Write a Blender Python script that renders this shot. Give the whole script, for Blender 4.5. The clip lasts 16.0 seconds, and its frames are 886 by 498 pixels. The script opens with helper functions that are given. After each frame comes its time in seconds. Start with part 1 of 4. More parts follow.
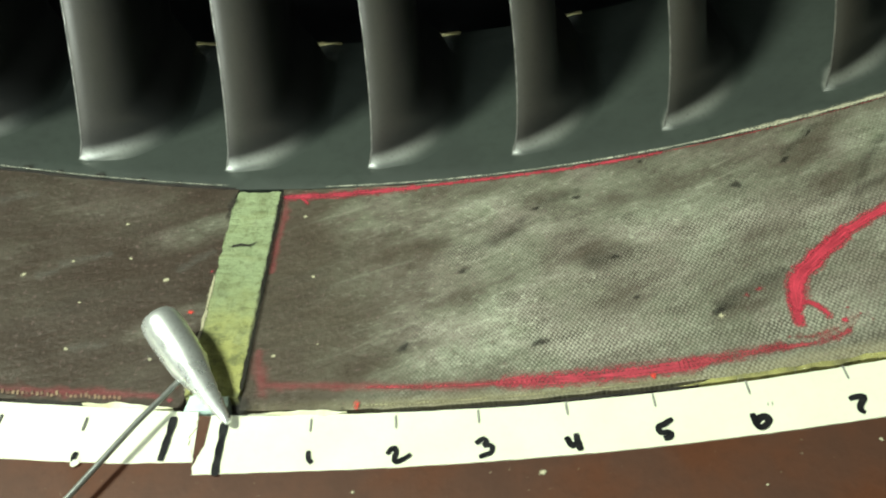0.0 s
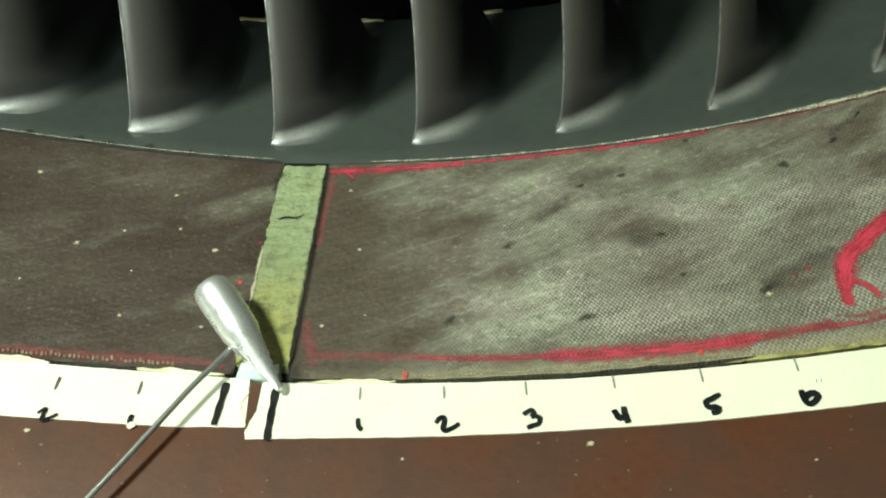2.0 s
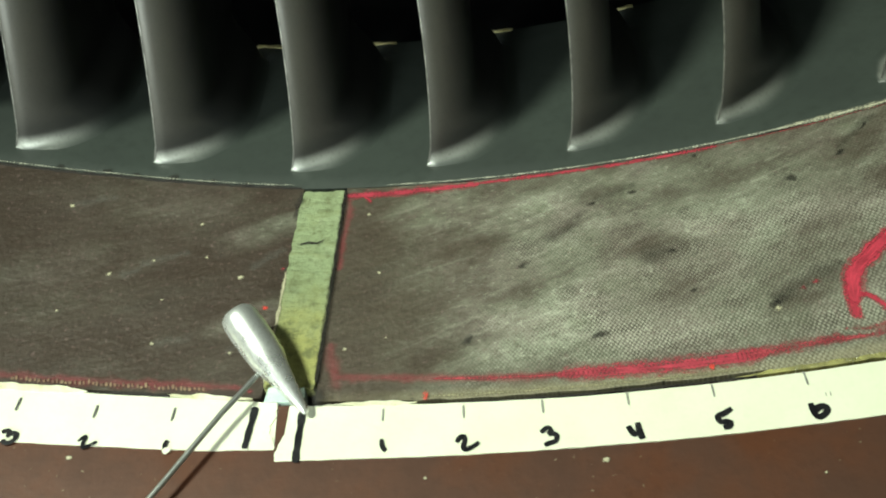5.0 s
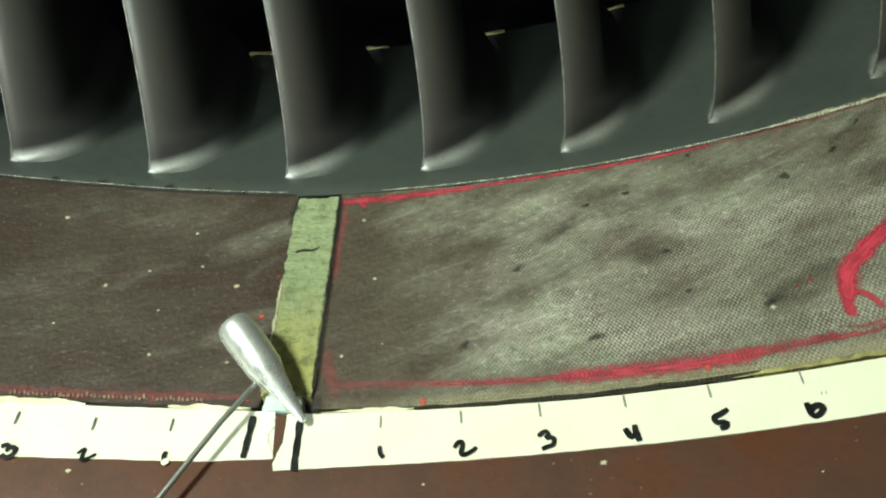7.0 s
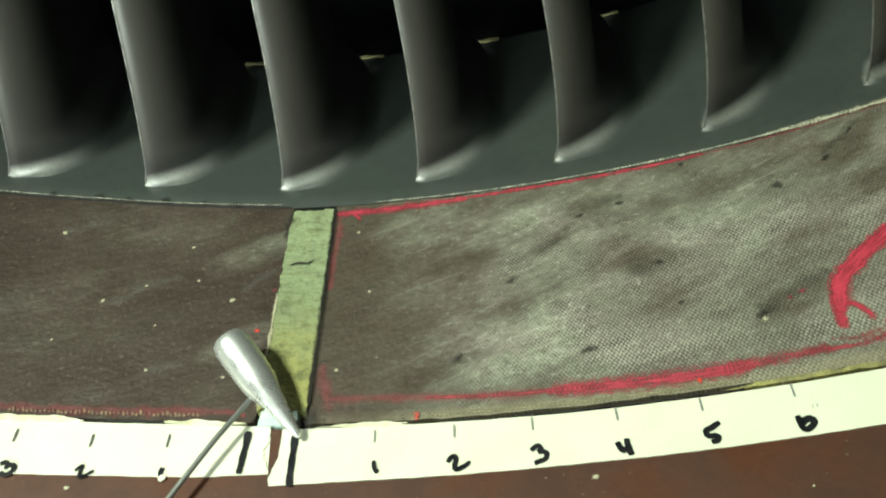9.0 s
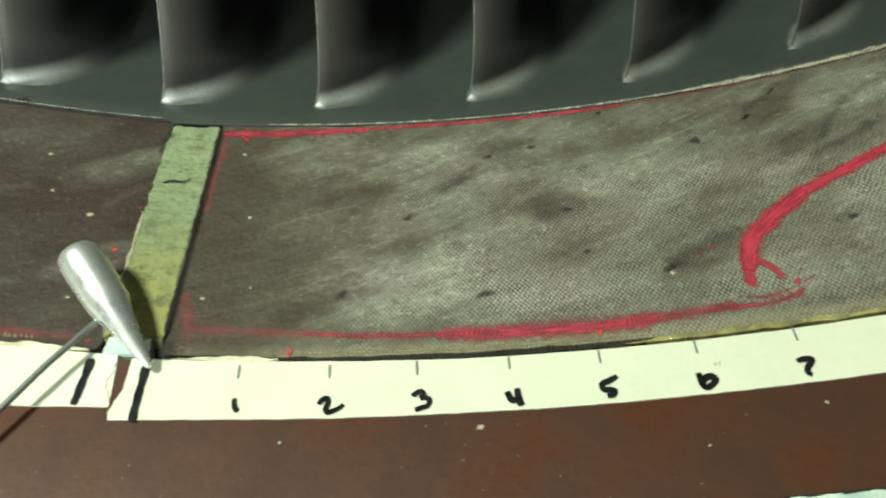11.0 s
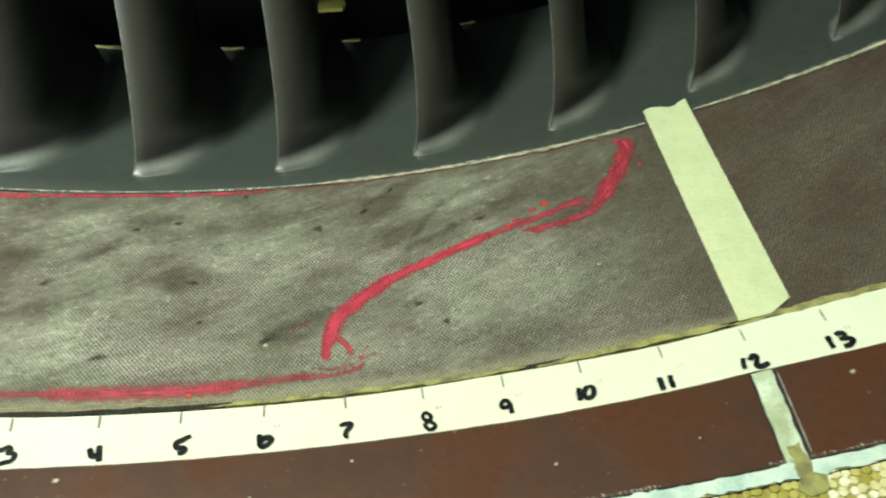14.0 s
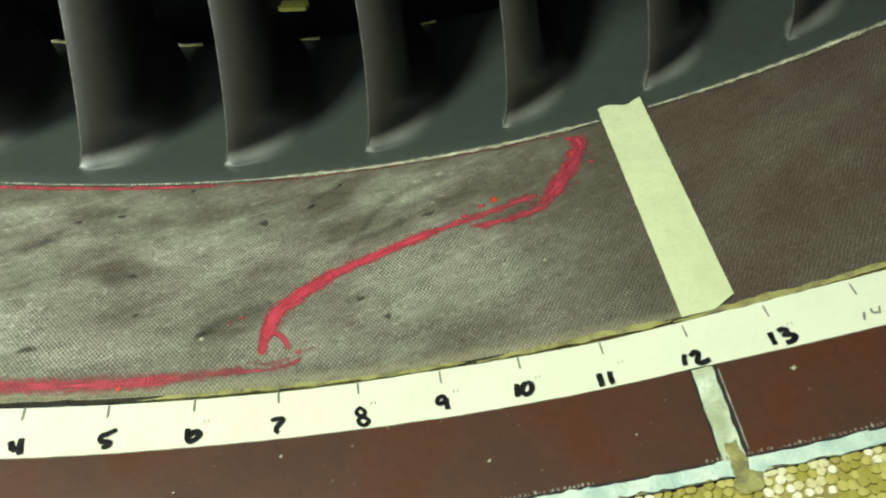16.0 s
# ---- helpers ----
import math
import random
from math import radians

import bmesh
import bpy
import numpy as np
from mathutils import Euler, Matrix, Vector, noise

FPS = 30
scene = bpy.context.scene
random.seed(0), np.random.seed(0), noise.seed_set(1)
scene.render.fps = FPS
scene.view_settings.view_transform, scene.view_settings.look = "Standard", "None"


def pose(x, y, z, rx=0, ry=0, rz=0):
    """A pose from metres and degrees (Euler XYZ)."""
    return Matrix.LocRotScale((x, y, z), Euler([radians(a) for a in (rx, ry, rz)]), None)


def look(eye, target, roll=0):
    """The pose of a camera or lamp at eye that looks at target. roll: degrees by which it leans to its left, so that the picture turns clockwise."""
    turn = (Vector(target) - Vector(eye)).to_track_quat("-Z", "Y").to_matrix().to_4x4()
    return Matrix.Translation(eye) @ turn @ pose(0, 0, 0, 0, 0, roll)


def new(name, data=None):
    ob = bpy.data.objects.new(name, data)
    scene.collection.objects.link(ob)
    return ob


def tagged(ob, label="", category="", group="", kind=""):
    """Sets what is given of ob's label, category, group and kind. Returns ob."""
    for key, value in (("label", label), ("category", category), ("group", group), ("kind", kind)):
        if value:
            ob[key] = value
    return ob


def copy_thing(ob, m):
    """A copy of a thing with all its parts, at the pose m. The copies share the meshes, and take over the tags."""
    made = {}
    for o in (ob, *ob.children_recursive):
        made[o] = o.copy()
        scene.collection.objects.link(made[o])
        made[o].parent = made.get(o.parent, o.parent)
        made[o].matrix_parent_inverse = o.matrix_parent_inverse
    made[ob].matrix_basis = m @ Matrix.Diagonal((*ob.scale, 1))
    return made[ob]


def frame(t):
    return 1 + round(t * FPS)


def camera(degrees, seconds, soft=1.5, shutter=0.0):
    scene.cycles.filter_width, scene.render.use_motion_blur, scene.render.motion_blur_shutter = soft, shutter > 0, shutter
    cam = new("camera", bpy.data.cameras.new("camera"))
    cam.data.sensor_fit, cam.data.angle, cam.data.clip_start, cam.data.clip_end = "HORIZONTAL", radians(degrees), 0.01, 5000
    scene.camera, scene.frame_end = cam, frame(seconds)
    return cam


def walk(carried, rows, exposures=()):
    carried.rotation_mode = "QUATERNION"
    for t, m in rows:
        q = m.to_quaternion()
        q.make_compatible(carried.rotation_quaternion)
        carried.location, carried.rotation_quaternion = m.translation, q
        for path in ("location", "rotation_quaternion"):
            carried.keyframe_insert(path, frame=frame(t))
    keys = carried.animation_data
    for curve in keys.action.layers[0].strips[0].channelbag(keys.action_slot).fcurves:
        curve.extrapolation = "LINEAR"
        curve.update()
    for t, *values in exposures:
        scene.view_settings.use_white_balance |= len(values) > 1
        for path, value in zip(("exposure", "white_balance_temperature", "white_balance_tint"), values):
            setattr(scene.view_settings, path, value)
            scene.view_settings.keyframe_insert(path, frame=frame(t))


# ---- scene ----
cam = camera(59.76, 16.0, soft=2.0, shutter=0.5)
# seconds, eye (metres), yaw, pitch, roll (degrees)
ROWS = [
    (0.0, 0.0734, -0.1290, 0.1983, 0.55, -43.95, 2.01),
    (0.5, 0.0681, -0.1323, 0.1990, 1.28, -43.81, 1.63),
    (1.0, 0.0650, -0.1336, 0.1954, 1.64, -44.28, 1.77),
    (1.5, 0.0660, -0.1336, 0.1977, 1.72, -44.60, 2.27),
    (2.0, 0.0633, -0.1335, 0.1981, 2.10, -45.05, 2.17),
    (2.5, 0.0646, -0.1338, 0.2008, 2.03, -44.74, 2.58),
    (3.0, 0.0641, -0.1340, 0.2025, 1.76, -44.86, 2.75),
    (3.5, 0.0678, -0.1339, 0.2059, 1.67, -44.44, 3.85),
    (4.0, 0.0675, -0.1334, 0.2079, 1.85, -44.65, 4.09),
    (4.5, 0.0659, -0.1330, 0.2083, 2.05, -45.20, 4.01),
    (5.0, 0.0665, -0.1335, 0.2098, 2.09, -45.17, 4.64),
    (5.2, 0.0697, -0.1316, 0.2115, 1.90, -45.28, 5.17),
    (7.3, 0.0688, -0.1318, 0.2117, 1.33, -45.41, 5.56),
    (7.5, 0.0701, -0.1312, 0.2128, 2.02, -45.34, 5.64),
    (8.0, 0.0743, -0.1263, 0.2148, 1.17, -45.91, 6.22),
    (8.2, 0.0741, -0.1281, 0.2174, 1.18, -45.41, 6.59),
    (10.3, 0.0780, -0.1223, 0.1942, 0.43, -46.62, 3.62),
    (10.5, 0.0818, -0.1208, 0.1876, -0.09, -45.99, 2.51),
    (11.0, 0.0773, -0.1243, 0.1851, 0.03, -46.53, -1.90),
    (11.5, 0.0781, -0.1250, 0.1885, -1.66, -46.14, -4.41),
    (12.0, 0.0928, -0.1258, 0.1962, -2.78, -45.65, -5.47),
    (12.5, 0.1059, -0.1288, 0.2050, -3.76, -45.51, -6.86),
    (13.0, 0.1221, -0.1355, 0.2115, -4.90, -43.82, -8.74),
    (13.5, 0.1363, -0.1359, 0.2227, -5.35, -43.83, -9.89),
    (14.0, 0.1497, -0.1444, 0.2292, -5.73, -42.92, -12.02),
    (14.5, 0.1597, -0.1482, 0.2297, -5.71, -42.30, -13.26),
    (15.0, 0.1713, -0.1466, 0.2279, -6.01, -42.07, -13.19),
    (15.5, 0.1727, -0.1457, 0.2302, -5.83, -41.80, -12.30),
    (16.0, 0.1692, -0.1479, 0.2240, -5.56, -41.67, -12.64),
]
walk(cam, [(t, pose(x, y, z, 90 + pitch, roll, yaw)) for t, x, y, z, yaw, pitch, roll in ROWS],
     exposures=((0.0, 0.08), (1.0, 0.0), (5.0, -0.09), (8.2, -0.10), (10.5, -0.04), (11.0, -0.22), (11.5, -0.24), (12.5, -0.17), (13.2, 0.10), (14.5, 0.13), (16.0, 0.04)))

# ---- light ----
world = bpy.data.worlds.new("hangar_air")
world.use_nodes = True
scene.world = world
world.node_tree.nodes["Background"].inputs[0].default_value = (0.80, 0.95, 0.90, 1)
world.node_tree.nodes["Background"].inputs[1].default_value = 0.20


def area(name, eye, target, size, watts, colour):
    lamp = bpy.data.lights.new(name, "AREA")
    lamp.shape, lamp.size, lamp.energy, lamp.color = "DISK", size, watts, colour
    ob = new(name, lamp)
    ob.matrix_world = look(eye, target)
    return ob


def spotlight(name, watts, colour, soft, cone, eye, target):
    lamp = bpy.data.lights.new(name, "SPOT")
    lamp.energy, lamp.color, lamp.shadow_soft_size = watts, colour, soft
    lamp.spot_size, lamp.spot_blend = radians(cone), 1.0
    new(name, lamp).matrix_world = look(eye, target)


spotlight("work_lamp", 46.5, (0.90, 1.0, 0.80), 0.07, 66, (-0.36, -0.10, 0.74), (0.14, -0.045, 0.0))
spotlight("torch", 20.0, (0.90, 1.0, 0.90), 0.13, 46, (-0.21, -0.46, 0.15), (-0.09, 0.12, 0.03))
area("camera_lamp", (0.095, -0.165, 0.225), (0.09, 0.08, 0.0), 0.035, 0.05, (0.93, 1.0, 0.88))

# ---- the curved duct: s runs round it, y along its axis, h inwards ----
R, CONE = 0.6705, 0.0791


def spot(s, y, h=0.0):
    r, a = R - CONE * y - h, s / R
    return Vector((r * math.sin(a), y, R - r * math.cos(a)))


def seat(s, y, h=0.0, turn=0.0):
    a = s / R
    ts = Vector((math.cos(a), 0, math.sin(a)))
    ty = Vector((-CONE * math.sin(a), 1, CONE * math.cos(a))).normalized()
    m = Matrix((ts, ty, ts.cross(ty))).transposed().to_4x4()
    m.translation = spot(s, y, h)
    return m @ pose(0, 0, 0, 0, 0, turn)


def wob(a, b, size, seed=0.0):
    return noise.noise(Vector((a / size + seed * 7.3, b / size - seed * 3.1, seed)))


# ---- materials ----
class Mat:
    """A node material with short helpers."""

    def __init__(self, name, rough=0.6, metal=0.0, coords="UV"):
        self.m = bpy.data.materials.new(name)
        self.m.use_nodes = True
        self.t = self.m.node_tree
        self.b = self.t.nodes["Principled BSDF"]
        self.b.inputs["Roughness"].default_value = rough
        self.b.inputs["Metallic"].default_value = metal
        self.tc = self.t.nodes.new("ShaderNodeTexCoord").outputs[coords]

    def put(self, socket, value):
        if isinstance(value, bpy.types.NodeSocket):
            self.t.links.new(value, socket)
        elif isinstance(value, tuple):
            socket.default_value = (*value, 1)[:4] if socket.type == "RGBA" else value
        else:
            socket.default_value = value

    def noise(self, scale, detail=4.0, rough=0.55, stretch=None, shift=0.0, turn=0.0):
        n = self.t.nodes.new("ShaderNodeTexNoise")
        n.inputs["Scale"].default_value, n.inputs["Detail"].default_value, n.inputs["Roughness"].default_value = scale, detail, rough
        v = self.tc
        if stretch or shift:
            mp = self.t.nodes.new("ShaderNodeMapping")
            mp.inputs["Scale"].default_value = stretch or (1, 1, 1)
            mp.inputs["Location"].default_value = (shift, shift * 0.7, 0)
            if turn:
                flat = self.t.nodes.new("ShaderNodeVectorRotate")
                flat.rotation_type = "Z_AXIS"
                flat.inputs["Angle"].default_value = -turn
                self.t.links.new(v, flat.inputs["Vector"])
                v = flat.outputs[0]
            self.t.links.new(v, mp.inputs["Vector"])
            v = mp.outputs[0]
        self.t.links.new(v, n.inputs["Vector"])
        return n.outputs["Fac"]

    def cells(self, scale, feature="F1", jitter=1.0):
        n = self.t.nodes.new("ShaderNodeTexVoronoi")
        n.feature = feature
        n.inputs["Scale"].default_value, n.inputs["Randomness"].default_value = scale, jitter
        self.t.links.new(self.tc, n.inputs["Vector"])
        return n.outputs["Distance"]

    def math(self, op, a, b=0.0, c=0.0):
        n = self.t.nodes.new("ShaderNodeMath")
        n.operation = op
        for i, v in enumerate((a, b, c)):
            self.put(n.inputs[i], v)
        return n.outputs[0]

    def ramp(self, fac, low, high, to_low=0.0, to_high=1.0):
        n = self.t.nodes.new("ShaderNodeMapRange")
        n.interpolation_type = "SMOOTHSTEP"
        for i, v in enumerate((fac, low, high, to_low, to_high)):
            self.put(n.inputs[i], v)
        return n.outputs[0]

    def mix(self, fac, a, b, blend="MIX"):
        n = self.t.nodes.new("ShaderNodeMix")
        n.data_type, n.blend_type = "RGBA", blend
        self.put(n.inputs["Factor"], fac)
        self.put([i for i in n.inputs if i.name == "A" and i.type == "RGBA"][0], a)
        self.put([i for i in n.inputs if i.name == "B" and i.type == "RGBA"][0], b)
        return [o for o in n.outputs if o.type == "RGBA"][0]

    def xy(self):
        n = self.t.nodes.new("ShaderNodeSeparateXYZ")
        self.t.links.new(self.tc, n.inputs[0])
        return n.outputs[0], n.outputs[1]

    def bump(self, height, distance, strength=1.0):
        n = self.t.nodes.new("ShaderNodeBump")
        n.inputs["Strength"].default_value, n.inputs["Distance"].default_value = strength, distance
        self.t.links.new(height, n.inputs["Height"])
        old = self.b.inputs["Normal"].links
        if old:
            self.t.links.new(old[0].from_socket, n.inputs["Normal"])
        self.t.links.new(n.outputs[0], self.b.inputs["Normal"])

    def colour(self, c):
        self.put(self.b.inputs["Base Color"], c)
        return self

    def rough(self, r):
        self.put(self.b.inputs["Roughness"], r)

    def gaps(self, keep):
        """Keeps the film where keep is 1 and leaves it off where 0."""
        self.put(self.b.inputs["Alpha"], keep)


def weave(k, pitch=0.00145):
    """A slightly wandering staggered lattice of small raised dots, from 0 to 1."""
    x, y = k.xy()
    warp = k.math("MULTIPLY", k.math("SUBTRACT", k.noise(300, 3, 0.7, shift=4.1), 0.5), 0.0015)
    x, y = k.math("ADD", x, k.math("MULTIPLY_ADD", y, 0.10, warp)), k.math("SUBTRACT", y, warp)
    p = k.math("COSINE", k.math("MULTIPLY", x, 6.2832 / pitch))
    q = k.math("COSINE", k.math("MULTIPLY", y, 6.2832 / (pitch * 1.28)))
    return k.math("MULTIPLY_ADD", k.math("MULTIPLY", p, q), 0.5, 0.5)


def oval(k, cx, cy, rx, ry, turn):
    """1 in the middle of an oval patch of the surface, 0 outside."""
    x, y = k.xy()
    x, y = k.math("SUBTRACT", x, cx), k.math("SUBTRACT", y, cy)
    c, s = math.cos(turn), math.sin(turn)
    u = k.math("MULTIPLY_ADD", x, c / rx, k.math("MULTIPLY", y, s / rx))
    v = k.math("MULTIPLY_ADD", y, c / ry, k.math("MULTIPLY", x, -s / ry))
    return k.ramp(k.math("ADD", k.math("MULTIPLY", u, u), k.math("MULTIPLY", v, v)), 1.0, 0.0)


def liner_material(name, brown, grey, worn, base_show=0.14, patches=()):
    """Resin-filled fabric: brown film, rubbed through to a grey weave where worn."""
    k = Mat(name, 0.55)
    dots = weave(k)
    broad = k.noise(14, 5, 0.62, shift=0.9)
    blot = k.noise(38, 5, 0.62)
    fine = k.noise(420, 5, 0.72, shift=0.3)
    mottle = k.noise(95, 5, 0.65, (0.75, 1.2, 1), 3.3)
    drag = k.noise(30, 6, 0.68, (0.55, 1.7, 1), 1.7, 0.42)
    scratch = k.noise(120, 4, 0.7, (0.22, 2.2, 1), 5.7, 0.36)
    x, y = k.xy()

    def spread(ovals):
        most = None
        for cx, cy, rx, ry, turn, deep in ovals:
            o = k.math("MULTIPLY", oval(k, cx / 1000, cy / 1000, rx / 1000, ry / 1000, turn), deep)
            most = o if most is None else k.math("MAXIMUM", most, o)
        return most

    if worn:
        lean = k.math("MULTIPLY_ADD", k.math("ABSOLUTE", k.math("SUBTRACT", y, 0.048)), 0.55, x)
        lean = k.math("MULTIPLY_ADD", k.math("SUBTRACT", drag, 0.5), 0.05, lean)
        a = k.math("MULTIPLY", k.ramp(lean, 0.022, 0.085, 0.10, 1.0), k.ramp(x, 0.312, 0.250, 0.22, 1.0))
        edge = k.math("MULTIPLY", k.ramp(y, 0.001, 0.026, 0.65, 1.0), k.ramp(y, 0.107, 0.092, 0.50, 1.0))
        cloud = k.math("MULTIPLY_ADD", blot, 0.35, k.math("MULTIPLY", drag, 0.65))
        wear = k.math("MULTIPLY", k.math("MULTIPLY", a, edge), k.ramp(cloud, 0.38, 0.60, 0.42, 1.1))
        haze = spread(((52, 66, 27, 9, 0.12, 0.72), (121, 56, 18, 10, 0.0, 0.85), (191, 77, 25, 17, 0.5, 0.75), (134, 83, 15, 8, 0.1, 0.35), (102, 86, 17, 6, 0.15, 0.70),
                       (152, 85, 14, 7, 0.2, 0.50), (174, 52, 15, 8, 0.3, 0.55), (162, 31, 22, 7, 0.42, 0.85)))
        haze = k.math("MAXIMUM", haze, spread(((200, 92, 21, 5, 0.6, 0.75), (211, 62, 24, 5, 0.42, 0.65), (28, 20, 34, 17, 0.0, 0.6), (86, 71, 20, 4, 0.55, 0.55), (122, 42, 34, 11, 0.2, 0.45), (160, 45, 26, 10, 0.1, 0.4),
                                               (276, 58, 26, 44, 0.2, 0.45), (236, 74, 20, 5, 0.35, 0.45), (60, 10, 50, 6, 0.0, 0.3))))
        haze = k.math("MULTIPLY", haze, k.ramp(cloud, 0.3, 0.62, 1.2, 0.55))
        glow = spread(((69, 84, 32, 10, 0.14, 0.9), (80, 31, 34, 17, 0.35, 1.35), (139, 70, 19, 12, 0.35, 1.15), (103, 70, 20, 9, 0.4, 0.6), (100, 24, 36, 13, 0.1, 0.55)))
        glow = k.math("MAXIMUM", glow, spread(((203, 80, 16, 9, 0.4, 0.9), (160, 62, 18, 10, 0.3, 0.6), (226, 84, 26, 11, 0.3, 0.75), (192, 20, 26, 10, 0.0, 0.5), (232, 40, 34, 20, 0.3, 0.5))))
        wear = k.math("MULTIPLY", wear, k.math("SUBTRACT", 1.0, haze))
        wear = k.math("MULTIPLY", wear, k.math("MULTIPLY_ADD", glow, 0.58, 0.74))
    else:
        wear = k.math("MULTIPLY", k.ramp(k.math("MULTIPLY_ADD", drag, 0.5, k.math("MULTIPLY", broad, 0.5)), 0.42, 0.68), 0.14)
        for cx, cy, rx, ry, turn, deep in patches:
            wear = k.math("MULTIPLY_ADD", k.math("MULTIPLY", oval(k, cx / 1000, cy / 1000, rx / 1000, ry / 1000, turn), k.ramp(drag, 0.35, 0.65, 0.2, 1.3)), deep, wear)
    wear = k.math("MULTIPLY", wear, k.ramp(fine, 0.25, 0.65, 0.75, 1.1))
    c = k.mix(wear, brown, k.mix(k.ramp(k.noise(24, 4, 0.6, shift=7.7), 0.42, 0.60), grey, (grey[0] * 1.06, grey[1] * 0.92, grey[2] * 1.02)))
    c = k.mix(k.math("MULTIPLY", k.ramp(drag, 0.53, 0.72), 0.45), c, tuple(v * 0.5 for v in brown))
    c = k.mix(k.math("MULTIPLY", k.ramp(mottle, 0.47, 0.66), 0.5), c, tuple(v * 0.8 for v in brown))
    c = k.mix(k.math("MULTIPLY", k.ramp(scratch, 0.54, 0.70), k.math("MULTIPLY_ADD", wear, 0.34, 0.03 if base_show > 0 else 0.0)), c, (0.46, 0.47, 0.38))
    c = k.mix(k.math("MULTIPLY", k.ramp(scratch, 0.46, 0.30), 0.30 if base_show > 0 else 0.10), c, tuple(v * 0.6 for v in brown))
    c = k.mix(k.math("MULTIPLY", k.ramp(mottle, 0.47, 0.30), k.math("MULTIPLY", wear, 0.32)), c, (0.46, 0.47, 0.38))
    shown = k.math("MULTIPLY", k.math("MULTIPLY", k.ramp(broad, 0.34, 0.58, 0.45, 1.0), k.ramp(mottle, 0.3, 0.65, 0.6, 1.1)), k.math("MULTIPLY_ADD", wear, 0.80, base_show))
    if worn:
        shown = k.math("MULTIPLY", shown, k.math("MULTIPLY", k.ramp(lean, 0.050, 0.115, 0.03, 1.0), k.ramp(y, 0.048, 0.084, 1.0, 0.28)))
        c = k.mix(k.math("MULTIPLY", k.ramp(k.math("MULTIPLY_ADD", blot, 0.004, y), 0.0125, 0.0080), k.ramp(x, 0.02, 0.05, 0.2, 0.6)), c, (0.30, 0.27, 0.17))
    shown = k.math("MULTIPLY", shown, k.ramp(k.noise(620, 3, 0.7, shift=8.1), 0.3, 0.6, 0.5, 1.15))
    if base_show > 0:
        c = k.mix(k.math("MULTIPLY", k.ramp(dots, 0.50, 0.68), k.math("MULTIPLY", shown, 0.60)), c, (0.58, 0.57, 0.48))
        c = k.mix(k.math("MULTIPLY", k.ramp(dots, 0.44, 0.24), k.math("MULTIPLY", shown, 0.72)), c, tuple(v * 0.24 for v in grey))
    crumb = k.noise(330, 4, 0.75, (1, 1.4, 1), 9.4)
    c = k.mix(k.math("MULTIPLY", k.ramp(crumb, 0.55, 0.68), k.math("MULTIPLY", wear, 0.55)), c, (0.52, 0.53, 0.43))
    c = k.mix(k.math("MULTIPLY", k.ramp(crumb, 0.44, 0.32), 0.45), c, tuple(v * 0.55 for v in brown))
    c = k.mix(k.ramp(k.noise(560, 3, 0.6, shift=6.2), 0.56, 0.72, 0.0, 0.35), c, (0.20, 0.13, 0.125))
    c = k.mix(k.math("MULTIPLY", k.ramp(k.noise(26, 3, 0.6, shift=11.3), 0.52, 0.66), k.math("MULTIPLY", wear, 0.35)), c, (0.13, 0.16, 0.095))
    k.colour(k.mix(k.ramp(fine, 0.48, 0.75, 0.0, 0.5), c, tuple(v * 0.6 for v in brown)))
    k.b.inputs["Specular IOR Level"].default_value = 0.3
    k.rough(k.ramp(blot, 0.3, 0.7, 0.46, 0.66))
    if base_show > 0:
        k.bump(k.math("MULTIPLY", dots, k.ramp(lean, 0.055, 0.12)) if worn else dots, 0.00022, 0.6)
    k.bump(fine, 0.00035, 0.6)
    k.bump(crumb, 0.0005, 0.5)
    k.bump(blot, 0.0025, 0.4)
    k.bump(drag, 0.0022, 0.5)
    return k.m


def plain(name, base, other, rough, scale, bumpy, metal=0.0, speck=None, coords="UV", grime=0.45):
    k = Mat(name, rough, metal, coords)
    broad, fine = k.noise(scale, 4), k.noise(scale * 9, 4, 0.65, shift=0.7)
    c = k.mix(k.ramp(broad, 0.35, 0.68), base, other)
    c = k.mix(k.ramp(fine, 0.45, 0.75, 0.0, grime), c, tuple(v * 0.55 for v in base))
    if speck:
        c = k.mix(k.ramp(k.noise(scale * 14, 2, 0.5, shift=2.2), 0.70, 0.76), c, speck)
    k.colour(c)
    k.rough(k.ramp(broad, 0.3, 0.7, max(rough - 0.1, 0.05), min(rough + 0.12, 1)))
    k.bump(fine, bumpy, 0.6)
    k.bump(broad, bumpy * 3, 0.35)
    return k.m


BROWN, GREY = (0.056, 0.041, 0.029), (0.224, 0.236, 0.180)
WORN = liner_material("worn_liner_weave", BROWN, GREY, True)
DULL = liner_material("brown_liner_film", (0.042, 0.029, 0.021), GREY, False, -0.02, ((-28, 80, 26, 9, 0.45, 0.34), (-26, 40, 22, 8, 0.5, 0.26), (-95, 62, 40, 12, 0.2, 0.10), (-60, 92, 40, 9, 0.0, 0.10)))
FAR = liner_material("brown_liner_weave", (0.062, 0.041, 0.030), GREY, False, 0.16)
FORWARD = plain("red_brown_resin", (0.082, 0.029, 0.014), (0.056, 0.021, 0.011), 0.46, 35, 0.00012, speck=(0.16, 0.12, 0.08))


